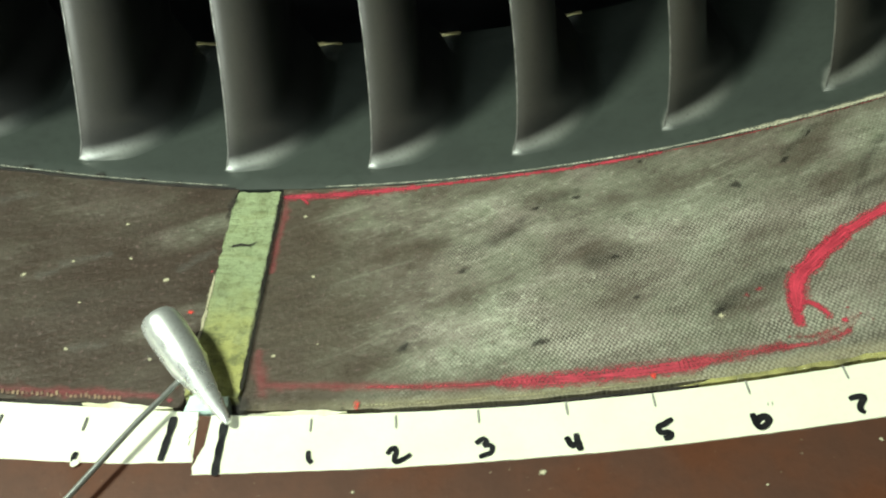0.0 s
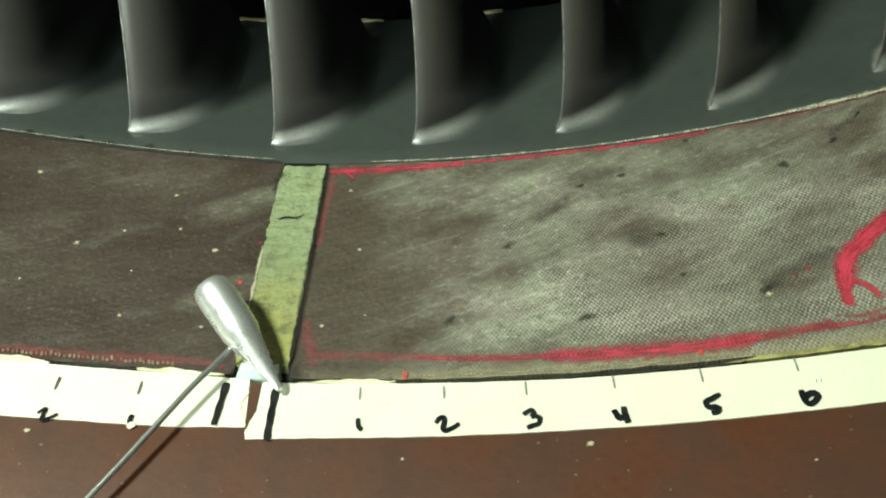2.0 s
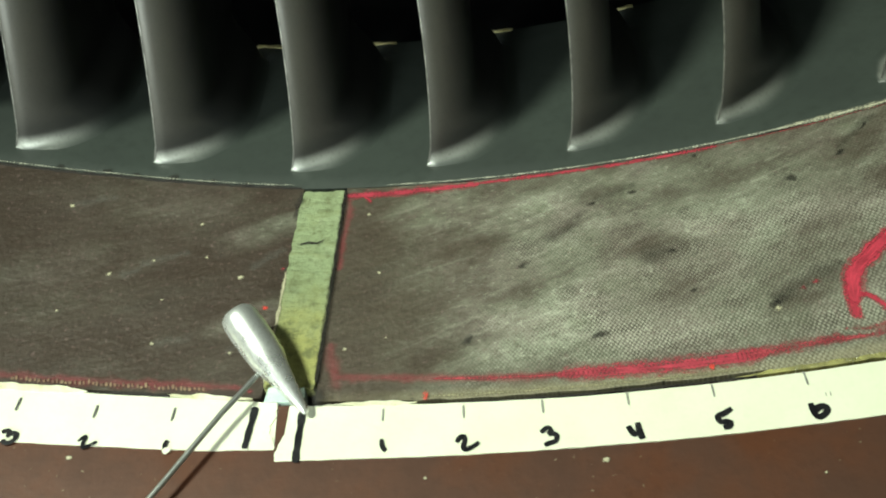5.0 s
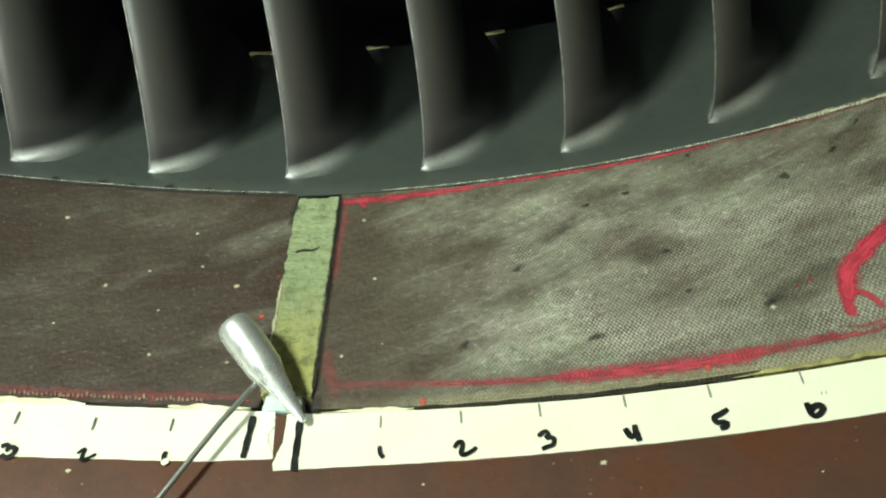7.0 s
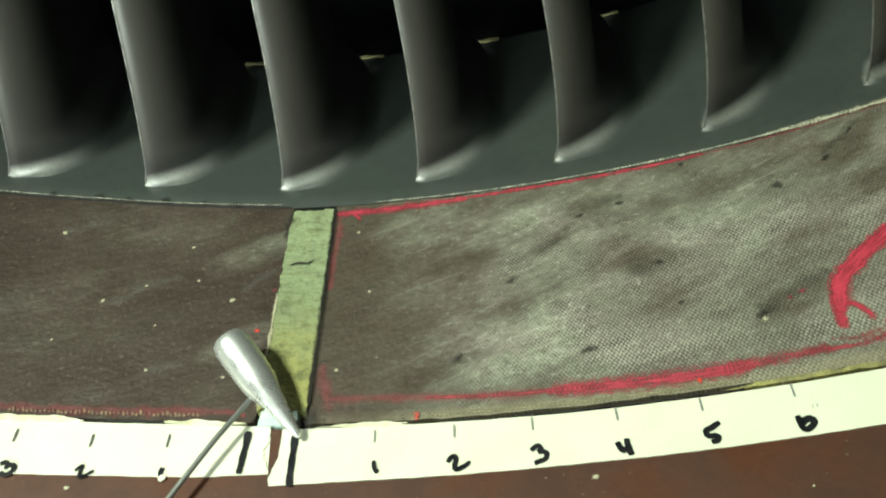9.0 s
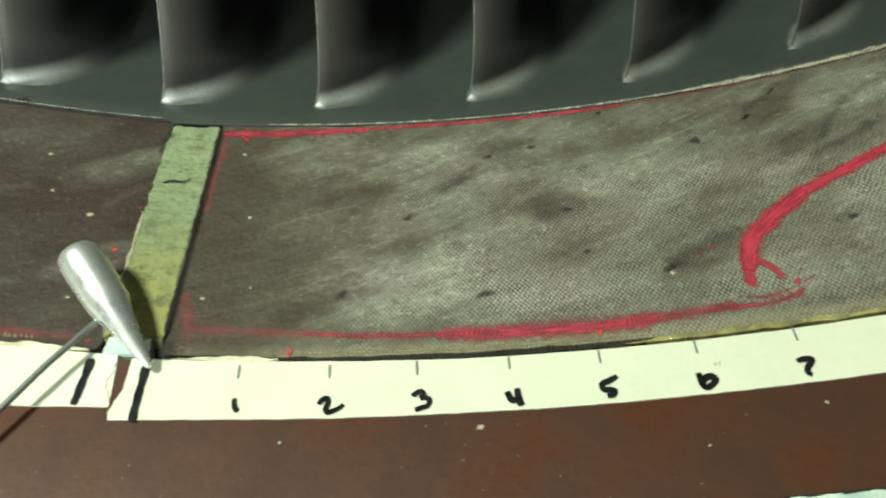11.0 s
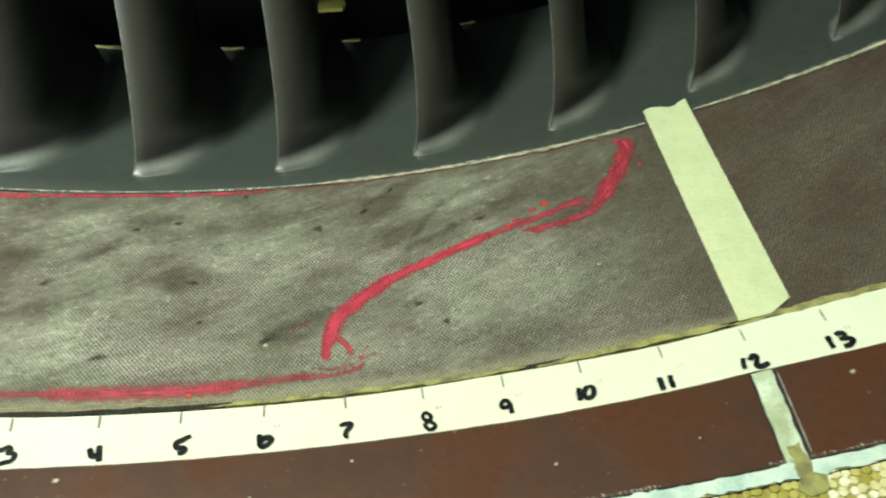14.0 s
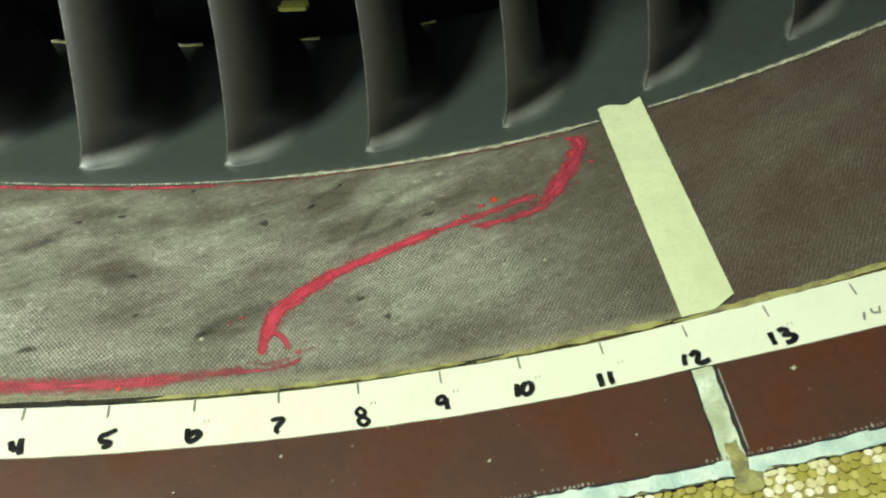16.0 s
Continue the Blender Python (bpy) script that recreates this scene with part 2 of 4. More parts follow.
def filler_material():
    k = Mat("pale_green_filler", 0.75)
    broad, fine, streak = k.noise(55, 5, 0.65), k.noise(420, 5, 0.7), k.noise(150, 4, 0.6, (0.5, 1.6, 1), 1.2)
    x, y = k.xy()
    old = k.ramp(k.math("MULTIPLY_ADD", broad, 0.05, y), 0.085, 0.045)
    c = k.mix(old, (0.25, 0.31, 0.17), (0.34, 0.34, 0.115))
    c = k.mix(k.ramp(streak, 0.48, 0.72, 0, 0.55), c, (0.19, 0.21, 0.08))
    c = k.mix(k.ramp(broad, 0.52, 0.72, 0, 0.5), c, (0.40, 0.45, 0.30))
    c = k.mix(k.ramp(k.noise(130, 5, 0.7, shift=3.1), 0.48, 0.66, 0, 0.75), c, (0.12, 0.135, 0.06))
    k.colour(k.mix(k.ramp(fine, 0.5, 0.75, 0, 0.65), c, (0.11, 0.12, 0.05)))
    k.bump(fine, 0.0007, 0.9)
    k.bump(streak, 0.0016, 0.7)
    return k.m


FILLER = filler_material()
SEALANT = plain("cream_sealant", (0.76, 0.76, 0.60), (0.52, 0.50, 0.30), 0.5, 90, 0.0004)
YELLOW_SEAL = plain("olive_yellow_resin", (0.42, 0.40, 0.15), (0.17, 0.16, 0.07), 0.20, 150, 0.0012, speck=(0.62, 0.60, 0.36))
BLUE_SEAL = plain("pale_blue_sealant", (0.68, 0.80, 0.72), (0.44, 0.60, 0.56), 0.5, 110, 0.0009, speck=(0.3, 0.28, 0.12))
FORWARD.node_tree.nodes["Principled BSDF"].inputs["Specular IOR Level"].default_value = 0.3
SEAM_FILL = plain("green_white_sealant", (0.66, 0.74, 0.60), (0.40, 0.46, 0.28), 0.45, 120, 0.0006, speck=(0.12, 0.12, 0.06))
DARK_GAP = plain("dark_grime", (0.012, 0.010, 0.009), (0.025, 0.02, 0.016), 0.8, 120, 0.0003)
RULER = plain("white_paper_tape", (0.75, 0.77, 0.62), (0.71, 0.74, 0.58), 0.65, 50, 0.00012, grime=0.10)
CREPE = plain("cream_crepe_tape", (0.62, 0.67, 0.42), (0.55, 0.61, 0.38), 0.7, 70, 0.0004, grime=0.20)
INK = plain("black_marker_ink", (0.008, 0.008, 0.010), (0.02, 0.02, 0.022), 0.4, 300, 0.00005)
INK.node_tree.nodes["Principled BSDF"].inputs["Specular IOR Level"].default_value = 0.12
FAINT_INK = plain("faint_marker_ink", (0.10, 0.10, 0.09), (0.05, 0.05, 0.05), 0.6, 600, 0.00002)
PENCIL = plain("grey_pencil", (0.30, 0.30, 0.27), (0.16, 0.16, 0.15), 0.5, 900, 0.00002)
SHROUD = plain("grey_green_paint", (0.046, 0.056, 0.050), (0.033, 0.041, 0.037), 0.40, 28, 0.00010, coords="Object")
GOLD = plain("worn_yellow_primer", (0.66, 0.62, 0.34), (0.34, 0.30, 0.13), 0.4, 160, 0.0003)
RESIN = plain("amber_core_resin", (0.36, 0.31, 0.07), (0.25, 0.21, 0.045), 0.35, 60, 0.0006)


def cell_material(name, low, high):
    k = Mat(name, 0.3, coords="Object")
    pick = k.t.nodes.new("ShaderNodeObjectInfo").outputs["Random"]
    c = k.mix(k.ramp(pick, 0.25, 0.9), low, high)
    k.colour(k.mix(k.ramp(k.noise(900, 3), 0.45, 0.75, 0, 0.5), c, (0.30, 0.23, 0.06)))
    k.bump(k.noise(700, 3), 0.0002, 0.5)
    return k.m


CELL = cell_material("cream_core_cell", (0.66, 0.61, 0.32), (0.90, 0.88, 0.70))
FILLED = cell_material("amber_filled_cell", (0.34, 0.30, 0.06), (0.52, 0.47, 0.14))
CHROME = plain("polished_steel", (0.86, 0.89, 0.88), (0.76, 0.79, 0.79), 0.32, 120, 0.00003, metal=0.78, coords="Object")
WIRE = plain("dull_steel_wire", (0.30, 0.31, 0.30), (0.20, 0.21, 0.20), 0.42, 120, 0.00004, metal=0.8, coords="Object")
SHELL = plain("dark_case_metal", (0.022, 0.022, 0.026), (0.014, 0.014, 0.018), 0.7, 12, 0.0005, coords="Object")
TAG = plain("yellow_tag_plastic", (0.55, 0.55, 0.12), (0.45, 0.46, 0.1), 0.5, 100, 0.0002, coords="Object")


def vane_material():
    k = Mat("satin_dark_vane_paint", 0.36, 0.0, "UV")
    broad, fine = k.noise(45, 4), k.noise(900, 3, 0.6)
    x, y = k.xy()
    # Light falloff across the face is put into the colour, paler behind the nose.
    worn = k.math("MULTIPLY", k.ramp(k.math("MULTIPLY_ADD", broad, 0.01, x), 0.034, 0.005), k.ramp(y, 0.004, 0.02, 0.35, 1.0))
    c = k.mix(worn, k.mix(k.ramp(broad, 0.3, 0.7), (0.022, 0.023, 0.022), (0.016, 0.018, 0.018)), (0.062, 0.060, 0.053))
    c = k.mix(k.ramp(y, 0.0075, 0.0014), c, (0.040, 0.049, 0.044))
    # Fillet highlight painted as a pale streak; the nose dot is worn metal.
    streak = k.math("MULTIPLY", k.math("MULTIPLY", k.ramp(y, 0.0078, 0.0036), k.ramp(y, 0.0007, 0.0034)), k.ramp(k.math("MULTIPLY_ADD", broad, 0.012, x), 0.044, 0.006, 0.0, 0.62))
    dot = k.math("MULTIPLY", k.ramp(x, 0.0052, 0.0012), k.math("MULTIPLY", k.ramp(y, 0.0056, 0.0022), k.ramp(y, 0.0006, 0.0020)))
    # Painted highlight and bare nose metal in one mask.
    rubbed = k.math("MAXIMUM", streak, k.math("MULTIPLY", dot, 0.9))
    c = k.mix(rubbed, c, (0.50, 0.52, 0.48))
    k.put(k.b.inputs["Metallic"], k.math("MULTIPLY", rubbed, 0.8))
    k.colour(k.mix(k.ramp(fine, 0.5, 0.75, 0, 0.3), c, (0.012, 0.014, 0.013)))
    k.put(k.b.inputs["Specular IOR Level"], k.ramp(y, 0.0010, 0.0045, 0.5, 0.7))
    k.rough(k.ramp(broad, 0.3, 0.7, 0.40, 0.48))
    k.bump(fine, 0.00005, 0.5)
    return k.m


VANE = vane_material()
EDGE = plain("polished_vane_edge", (0.34, 0.34, 0.32), (0.18, 0.18, 0.17), 0.5, 200, 0.00006, metal=0.6, coords="Object")


def rim_of(k):
    n = k.t.nodes.new("ShaderNodeUVMap")
    n.uv_map = "Rim"
    x = k.t.nodes.new("ShaderNodeSeparateXYZ")
    k.t.links.new(n.outputs[0], x.inputs[0])
    return x.outputs[0]


def paint(name, base, cover, scale=420):
    """A brushed film with bristle streaks and a frayed rim; cover near 0 is solid, near 1 is almost gone."""
    k = Mat(name, 0.5)
    n = k.noise(scale, 5, 0.7)
    uv = k.t.nodes.new("ShaderNodeUVMap")
    uv.uv_map = "Rim"
    mp = k.t.nodes.new("ShaderNodeMapping")
    mp.inputs["Scale"].default_value = (5.0, 75.0, 1.0)
    k.t.links.new(uv.outputs[0], mp.inputs["Vector"])
    bristle = k.t.nodes.new("ShaderNodeTexNoise")
    bristle.inputs["Scale"].default_value, bristle.inputs["Detail"].default_value, bristle.inputs["Roughness"].default_value = 1.0, 4, 0.65
    k.t.links.new(mp.outputs[0], bristle.inputs["Vector"])
    grain = k.math("MULTIPLY_ADD", weave(k), 0.4, k.noise(900, 3, 0.6))
    g = k.math("MULTIPLY_ADD", k.math("SUBTRACT", n, 0.5), 1.5, k.math("MULTIPLY_ADD", rim_of(k), 1.35, k.math("MULTIPLY", k.math("SUBTRACT", grain, 0.70), 0.9)))
    g = k.math("MULTIPLY_ADD", k.math("SUBTRACT", bristle.outputs["Fac"], 0.5), 1.4, g)
    c = k.mix(k.ramp(bristle.outputs["Fac"], 0.38, 0.62), tuple(v * 0.5 for v in base), base)
    k.colour(k.mix(k.ramp(k.noise(150, 4, 0.65), 0.45, 0.72), c, tuple(v * 0.55 for v in base)))
    k.gaps(k.ramp(g, cover - 0.2, cover + 1.05, 0.0, 0.97))
    k.bump(weave(k), 0.00012, 0.5)
    return k.m


RED = paint("red_paint", (0.62, 0.048, 0.088), 0.05)
RED_MID = paint("red_paint_thin", (0.52, 0.050, 0.085), 0.36)
RED_DRY = paint("red_paint_rubbed", (0.44, 0.058, 0.078), 0.60)
RED_FAINT = paint("red_paint_trace", (0.40, 0.055, 0.065), 0.98)
RED_HOT = paint("bright_red_dab", (0.85, 0.07, 0.05), 0.0)


def stain(name, base, most, scale, soft=0.85):
    """A film that thins out towards its rim."""
    k = Mat(name, 0.5)
    g = k.math("MULTIPLY_ADD", k.math("SUBTRACT", k.noise(scale, 4, 0.65), 0.5), 1.6, rim_of(k))
    k.colour(base)
    k.gaps(k.ramp(g, 0.05, soft, 0.0, most))
    return k.m


SMUDGE = stain("dark_oil_stain", (0.022, 0.020, 0.017), 0.60, 420)
SMEAR = stain("thin_oil_smear", (0.040, 0.036, 0.028), 0.40, 150, 1.6)
TAN_THREAD = plain("tan_fabric_thread", (0.24, 0.17, 0.10), (0.08, 0.045, 0.035), 0.7, 260, 0.0001)
SCUFF = stain("pale_scuff", (0.24, 0.24, 0.22), 0.20, 220, 1.6)
RED_WASH = stain("red_paint_wash", (0.42, 0.065, 0.085), 0.33, 130, 1.3)
FRAY = paint("frayed_grey_fibre", (0.46, 0.42, 0.37), 0.10)
# Pale film for the reflections painted onto the shroud.
REFLECTION = stain("painted_shroud_reflection", (0.26, 0.28, 0.29), 0.55, 160, 1.1)
GLUE = paint("pale_glue_fleck", (0.62, 0.58, 0.40), 0.12)


# ---- mesh helpers ----
def finish(name, bm, material, smooth=True):
    me = bpy.data.meshes.new(name)
    bmesh.ops.recalc_face_normals(bm, faces=bm.faces[:])
    bm.to_mesh(me)
    bm.free()
    me.materials.append(material)
    me.polygons.foreach_set("use_smooth", [smooth] * len(me.polygons))
    me.set_sharp_from_angle(angle=radians(50))
    return me


def part(name, bm, material, parent=None, label="", smooth=True):
    ob = new(name, finish(name, bm, material, smooth))
    ob.parent = parent
    return tagged(ob, label)


def sheet(columns, thick, h):
    """A closed slab over columns of (s, y) points, its top at height h(s, y)."""
    bm = bmesh.new()
    uv = bm.loops.layers.uv.new("UVMap")
    rim = bm.loops.layers.uv.new("Rim")
    where, inner, run = {}, {}, {}
    far = 0.0

    def vert(s, y, z):
        v = bm.verts.new(spot(s, y, z))
        where[v] = (s, y)
        return v

    top = [[vert(s, y, h(s, y)) for s, y in col] for col in columns]
    low = [[vert(s, y, h(s, y) - thick) for s, y in col] for col in columns] if thick else []
    n, m = len(columns), len(columns[0])
    for i, col in enumerate(top):
        far += (Vector(columns[i][m // 2]) - Vector(columns[i - 1][m // 2])).length if i else 0.0
        for j, v in enumerate(col):
            run[v] = far
            inner[v] = min(1.0, (1 - abs(2 * j / (m - 1) - 1)) * 1.0) * min(1.0, min(i, n - 1 - i) / 2)
    for i in range(n - 1):
        for j in range(m - 1):
            bm.faces.new((top[i][j], top[i + 1][j], top[i + 1][j + 1], top[i][j + 1]))
    for i in range(n - 1 if thick else 0):
        for j in (0, m - 1):
            bm.faces.new((top[i][j], top[i + 1][j], low[i + 1][j], low[i][j]))
        bm.faces.new((low[i][0], low[i + 1][0], low[i + 1][m - 1], low[i][m - 1]))
    for j in range(m - 1 if thick else 0):
        for i in (0, n - 1):
            bm.faces.new((top[i][j], top[i][j + 1], low[i][j + 1], low[i][j]))
    for f in bm.faces:
        for l in f.loops:
            l[uv].uv = where[l.vert]
            l[rim].uv = (inner.get(l.vert, 0.0), run.get(l.vert, 0.0))
    return bm


def slab(s0, s1, y0, y1, thick, h=0.0, step=0.006, rows=8, slant=0.0, ragged=0.0, seed=0.0, torn=None):
    """Columns of a panel; y0 and y1 may follow s; slant moves the far end round the duct; ragged frays its edges."""
    lo = y0 if callable(y0) else (lambda s: y0)
    hi = y1 if callable(y1) else (lambda s: y1)
    count = max(2, int((s1 - s0) / step) + 1)
    cols = []
    for i in range(count):
        s = s0 + (s1 - s0) * i / (count - 1)
        a, b = lo(s), hi(s)
        col = []
        for j in range(rows):
            y = a + (b - a) * j / (rows - 1)
            ds = dy = 0.0
            if ragged:
                if i in (0, count - 1):
                    ds = ragged * (wob(y, i, 0.004, seed) + 0.6 * wob(y, i, 0.0015, seed + 2))
                if j in (0, rows - 1):
                    dy = ragged * (wob(s, j, 0.005, seed + 1) + 0.6 * wob(s, j, 0.0018, seed + 3))
            if torn and i == torn[0] % count:
                ds += torn[1] * (1.4 * wob(y, 2, 0.006, seed + 6) + 0.7 * wob(y, 4, 0.002, seed + 7)) + torn[2] * j / (rows - 1)
            col.append((s + ds + slant * (y - a), y + dy))
        cols.append(col)
    height = h if callable(h) else (lambda s, y: h)
    return sheet(cols, thick, height)


def along(points, step):
    """The points of a smooth line through the given ones."""
    p = [points[0], *points, points[-1]]
    out = []
    for i in range(1, len(p) - 2):
        a, b, c, d = (Vector(q) for q in p[i - 1:i + 3])
        n = max(2, int((c - b).length / step))
        for j in range(n):
            u = j / n
            out.append(0.5 * (2 * b + (c - a) * u + (2 * a - 5 * b + 4 * c - d) * u * u + (3 * b - a - 3 * c + d) * u ** 3))
    return out + [Vector(points[-1])]


def stroke(points, width, ragged=0.25, seed=0.0, step=0.0012, taper=0.4, h=0.00012):
    """A brushed or drawn line on the surface, (s, y) in metres."""
    line = along(points, step)
    cols = []
    n = len(line)
    for i, p in enumerate(line):
        d = (line[min(i + 1, n - 1)] - line[max(i - 1, 0)]).normalized()
        side = Vector((-d.y, d.x))
        e = min(i, n - 1 - i) / max(1, n - 1) * 2
        w = width * 0.6 * (taper + (1 - taper) * min(1, e * 5))
        a = w * (1 + ragged * 2 * wob(i * step, 0, 0.004, seed) + ragged * wob(i * step, 3, 0.0013, seed))
        b = w * (1 + ragged * 2 * wob(i * step, 9, 0.004, seed + 5) + ragged * wob(i * step, 6, 0.0013, seed))
        cols.append([tuple(p - side * a), tuple(p - side * a * 0.5), tuple(p), tuple(p + side * b * 0.5), tuple(p + side * b)])
    return sheet(cols, 0.0, lambda s, y: h)


def blot(s, y, r, stretch=1.0, turn=0.0, seed=0.0, h=0.00016, thick=0.0, n=14):
    """A small irregular fleck or stain."""
    bm = bmesh.new()
    uv = bm.loops.layers.uv.new("UVMap")
    rim = bm.loops.layers.uv.new("Rim")
    ring, base, where = [], [], {}
    for i in range(n):
        a = 2 * math.pi * i / n
        k = r * (1 + 0.55 * wob(math.cos(a), math.sin(a), 0.8, seed))
        x, z = k * stretch * math.cos(a), k * math.sin(a)
        q = (s + x * math.cos(turn) - z * math.sin(turn), y + x * math.sin(turn) + z * math.cos(turn))
        for lst, hh in ((ring, h), (base, h - thick))[:2 if thick else 1]:
            v = bm.verts.new(spot(*q, hh))
            where[v] = q
            lst.append(v)
    c = bm.verts.new(spot(s, y, h + thick))
    where[c] = (s, y)
    for i in range(n):
        j = (i + 1) % n
        bm.faces.new((ring[i], ring[j], c))
        if thick:
            bm.faces.new((base[i], base[j], ring[j], ring[i]))
    for f in bm.faces:
        for l in f.loops:
            l[uv].uv = where[l.vert]
            l[rim].uv = (1, 0) if l.vert == c else (0, 0)
    return bm


# ---- large structure ----
S0, S1 = -0.45, 0.72


def front_edge(s):
    return float(np.interp(s, (-0.45, -0.098, -0.055, -0.016, 0.07, 0.153, 0.2, 0.268, 0.36, 0.405, 0.72),
                           (0.114, 0.1083, 0.1062, 0.1040, 0.1028, 0.1020, 0.1020, 0.1027, 0.1053, 0.1068, 0.113)))


def vane_line(s):
    return float(np.interp(s, (-0.45, -0.098, -0.055, -0.016, 0.07, 0.153, 0.2, 0.268, 0.36, 0.405, 0.72),
                           (0.114, 0.1083, 0.1062, 0.1040, 0.1030, 0.1022, 0.1024, 0.1034, 0.1062, 0.1082, 0.116)))


def seal_line(s):
    return float(np.interp(s, (-0.45, -0.084, -0.036, -0.01, 0.03, 0.12, 0.2, 0.286, 0.357, 0.72),
                           (0.012, 0.0096, 0.0086, 0.0070, 0.0056, 0.0050, 0.0044, 0.0058, 0.0064, 0.009)))


def liner(name, s0, s1, material, label, lift=0.0):
    h = lambda s, y: lift + 0.0002 * wob(s, y, 0.03, 4)
    ob = part(name, slab(s0, s1, seal_line, lambda s: front_edge(s) - 0.0004, 0.008, h, 0.005, 24, ragged=0.0006, seed=s1), material)
    return tagged(ob, label, "liner panel", kind="structure")


liner_left = liner("wall_liner_brown", S0, -0.0158, DULL, "brown resin-coated abradable liner panel, scuffed and speckled")
liner_right = liner("wall_liner_worn", 0.0026, 0.3080, WORN, "grey worn abradable liner panel with visible weave and red paint")
liner("wall_liner_far", 0.3100, S1, FAR, "brown abradable liner panel beyond the cream tape")

bands = []
for a, b in ((S0, 0.3024), (0.3092, S1)):
    bands.append(tagged(part("wall_forward_liner", slab(a, b, -0.0425, lambda s: seal_line(s) - 0.0022, 0.008, lambda s, y: 0.0001 * wob(s, y, 0.04, 8), 0.006, 10), FORWARD),
           "red-brown glossy forward liner panel under the ruler tape", "liner panel", kind="structure"))

tagged(part("wall_backing", slab(S0, S1, -0.12, 0.13, 0.004, -0.0035, 0.01, 6), DARK_GAP), "dark grimy backing in the joints between panels", "backing", kind="structure")

tagged(part("floor_shroud", slab(S0, S1, front_edge, 0.2010, 0.010, lambda s, y: 0.0006 - 0.0008 * max(0, 1 - (y - front_edge(s)) / 0.004) ** 2, 0.006, 26), SHROUD),
       "grey-green painted outer shroud carrying the guide vanes", "shroud", kind="structure")

bm = bmesh.new()
rings = []
for y in (-0.75, -0.4, -0.12, 0.05, 0.2, 0.4, 0.7):
    rings.append([bm.verts.new((0.708 * math.sin(a) * (1 - 0.06 * y), y, R - 0.708 * math.cos(a) * (1 - 0.06 * y))) for a in (2 * math.pi * i / 96 for i in range(96))])
for p, q in zip(rings, rings[1:]):
    for i in range(96):
        bm.faces.new((p[i], p[(i + 1) % 96], q[(i + 1) % 96], q[i]))
bm.faces.new(rings[-1])
tagged(part("wall_case", bm, SHELL), "dark round metal fan case closing the duct", "fan case", kind="structure")

bm = bmesh.new()
rings = []
for y in (0.09, 0.2, 0.3, 0.5):
    rings.append([bm.verts.new(spot(S0 + (S1 - S0) * i / 60, y, 0.30)) for i in range(61)])
for p, q in zip(rings, rings[1:]):
    for i in range(60):
        bm.faces.new((p[i], p[i + 1], q[i + 1], q[i]))
tagged(part("wall_inner_shroud", bm, SHELL), "dark inner shroud at the vane tops", "shroud", kind="structure")

# ---- joints and sealant ----
strip = tagged(new("filler_strip", None), "pale green rough filler strip between two liner panels", "filler strip", kind="structure")
part("filler", slab(-0.0154, 0.0017, 0.0105, 0.1012, 0.006, lambda s, y: 0.0009 + 0.0004 * wob(s, y, 0.008, 2) + 0.00025 * wob(s, y, 0.002, 3), 0.0011, 84, ragged=0.0007, seed=3), FILLER, strip)
part("blue_foot", slab(-0.0142, -0.0014, 0.0056, 0.0108, 0.005, lambda s, y: 0.0010 + 0.0003 * wob(s, y, 0.004, 5), 0.0011, 7, ragged=0.0008, seed=4), BLUE_SEAL, strip, "pale blue sealant patch")
part("crack", stroke([(-0.0125, 0.0722), (-0.009, 0.0735), (-0.006, 0.0731), (-0.003, 0.0748)], 0.0007, 0.5, 1, h=0.0015), DARK_GAP, strip, "dark crack")


part("pale_rim", stroke([(-0.0156, 0.012), (-0.0158, 0.026), (-0.0155, 0.042), (-0.0157, 0.060)], 0.0013, 0.5, 4, h=0.0012), GLUE, strip, "pale frayed rim of the filler")
part("dark_nick", stroke([(-0.0160, 0.086), (-0.0168, 0.092), (-0.0158, 0.097), (-0.0162, 0.1015)], 0.0026, 0.6, 6, h=0.0012), SMUDGE, strip, "dark grimy nick")
part("dark_joint", stroke([(0.0022, 0.012), (0.0021, 0.04), (0.0023, 0.07), (0.0021, 0.1015)], 0.0024, 0.2, 7, h=0.0014), SMUDGE, strip, "black joint line")


def bead(name, s0, s1, off, width, material, label, high=0.0008, seed=0.0, line=seal_line):
    thin = lambda s: width * min(1.0, 0.12 + (s - s0) / 0.016, 0.12 + (s1 - s) / 0.008)
    ob = part(name, slab(s0, s1, lambda s: line(s) + off - thin(s) * (0.5 + 0.3 * wob(s, 0, 0.006, seed)), lambda s: line(s) + off + thin(s) * (0.5 + 0.35 * wob(s, 5, 0.005, seed)), 0.004,
                         lambda s, y: -0.0006 + (high + 0.0006) * min(1.0, (s - s0) / 0.02 + 0.1) + 0.0004 * wob(s, y, 0.004, seed), 0.0014, 4, ragged=0.0004, seed=seed), material)
    return tagged(ob, label, "sealant", kind="structure")


bead("trim_sealant", -0.19, -0.074, -0.0011, 0.0024, SEALANT, "cracked cream sealant bead along the brown panel", seed=1)
bead("trim_sealant", -0.052, -0.018, -0.0007, 0.0017, SEALANT, "thin cracked cream sealant bead by the filler strip", seed=15)
bead("trim_grime", -0.078, -0.044, -0.0008, 0.0016, DARK_GAP, "dark gap where the sealant has broken away", 0.0002, 16)
threads = random.Random(9)
for i in range(44):
    s = -0.100 + 0.0015 * i + threads.uniform(-0.0002, 0.0002)
    y = seal_line(s) + 0.0012 + threads.uniform(0, 0.0006)
    part("thread", stroke([(s, y), (s - 0.0006, y + threads.uniform(0.0008, 0.0018))], threads.uniform(0.0005, 0.0008), 0.3, i, 0.0003, 0.6, 0.0004), TAN_THREAD, liner_left, "bare tan fabric thread")
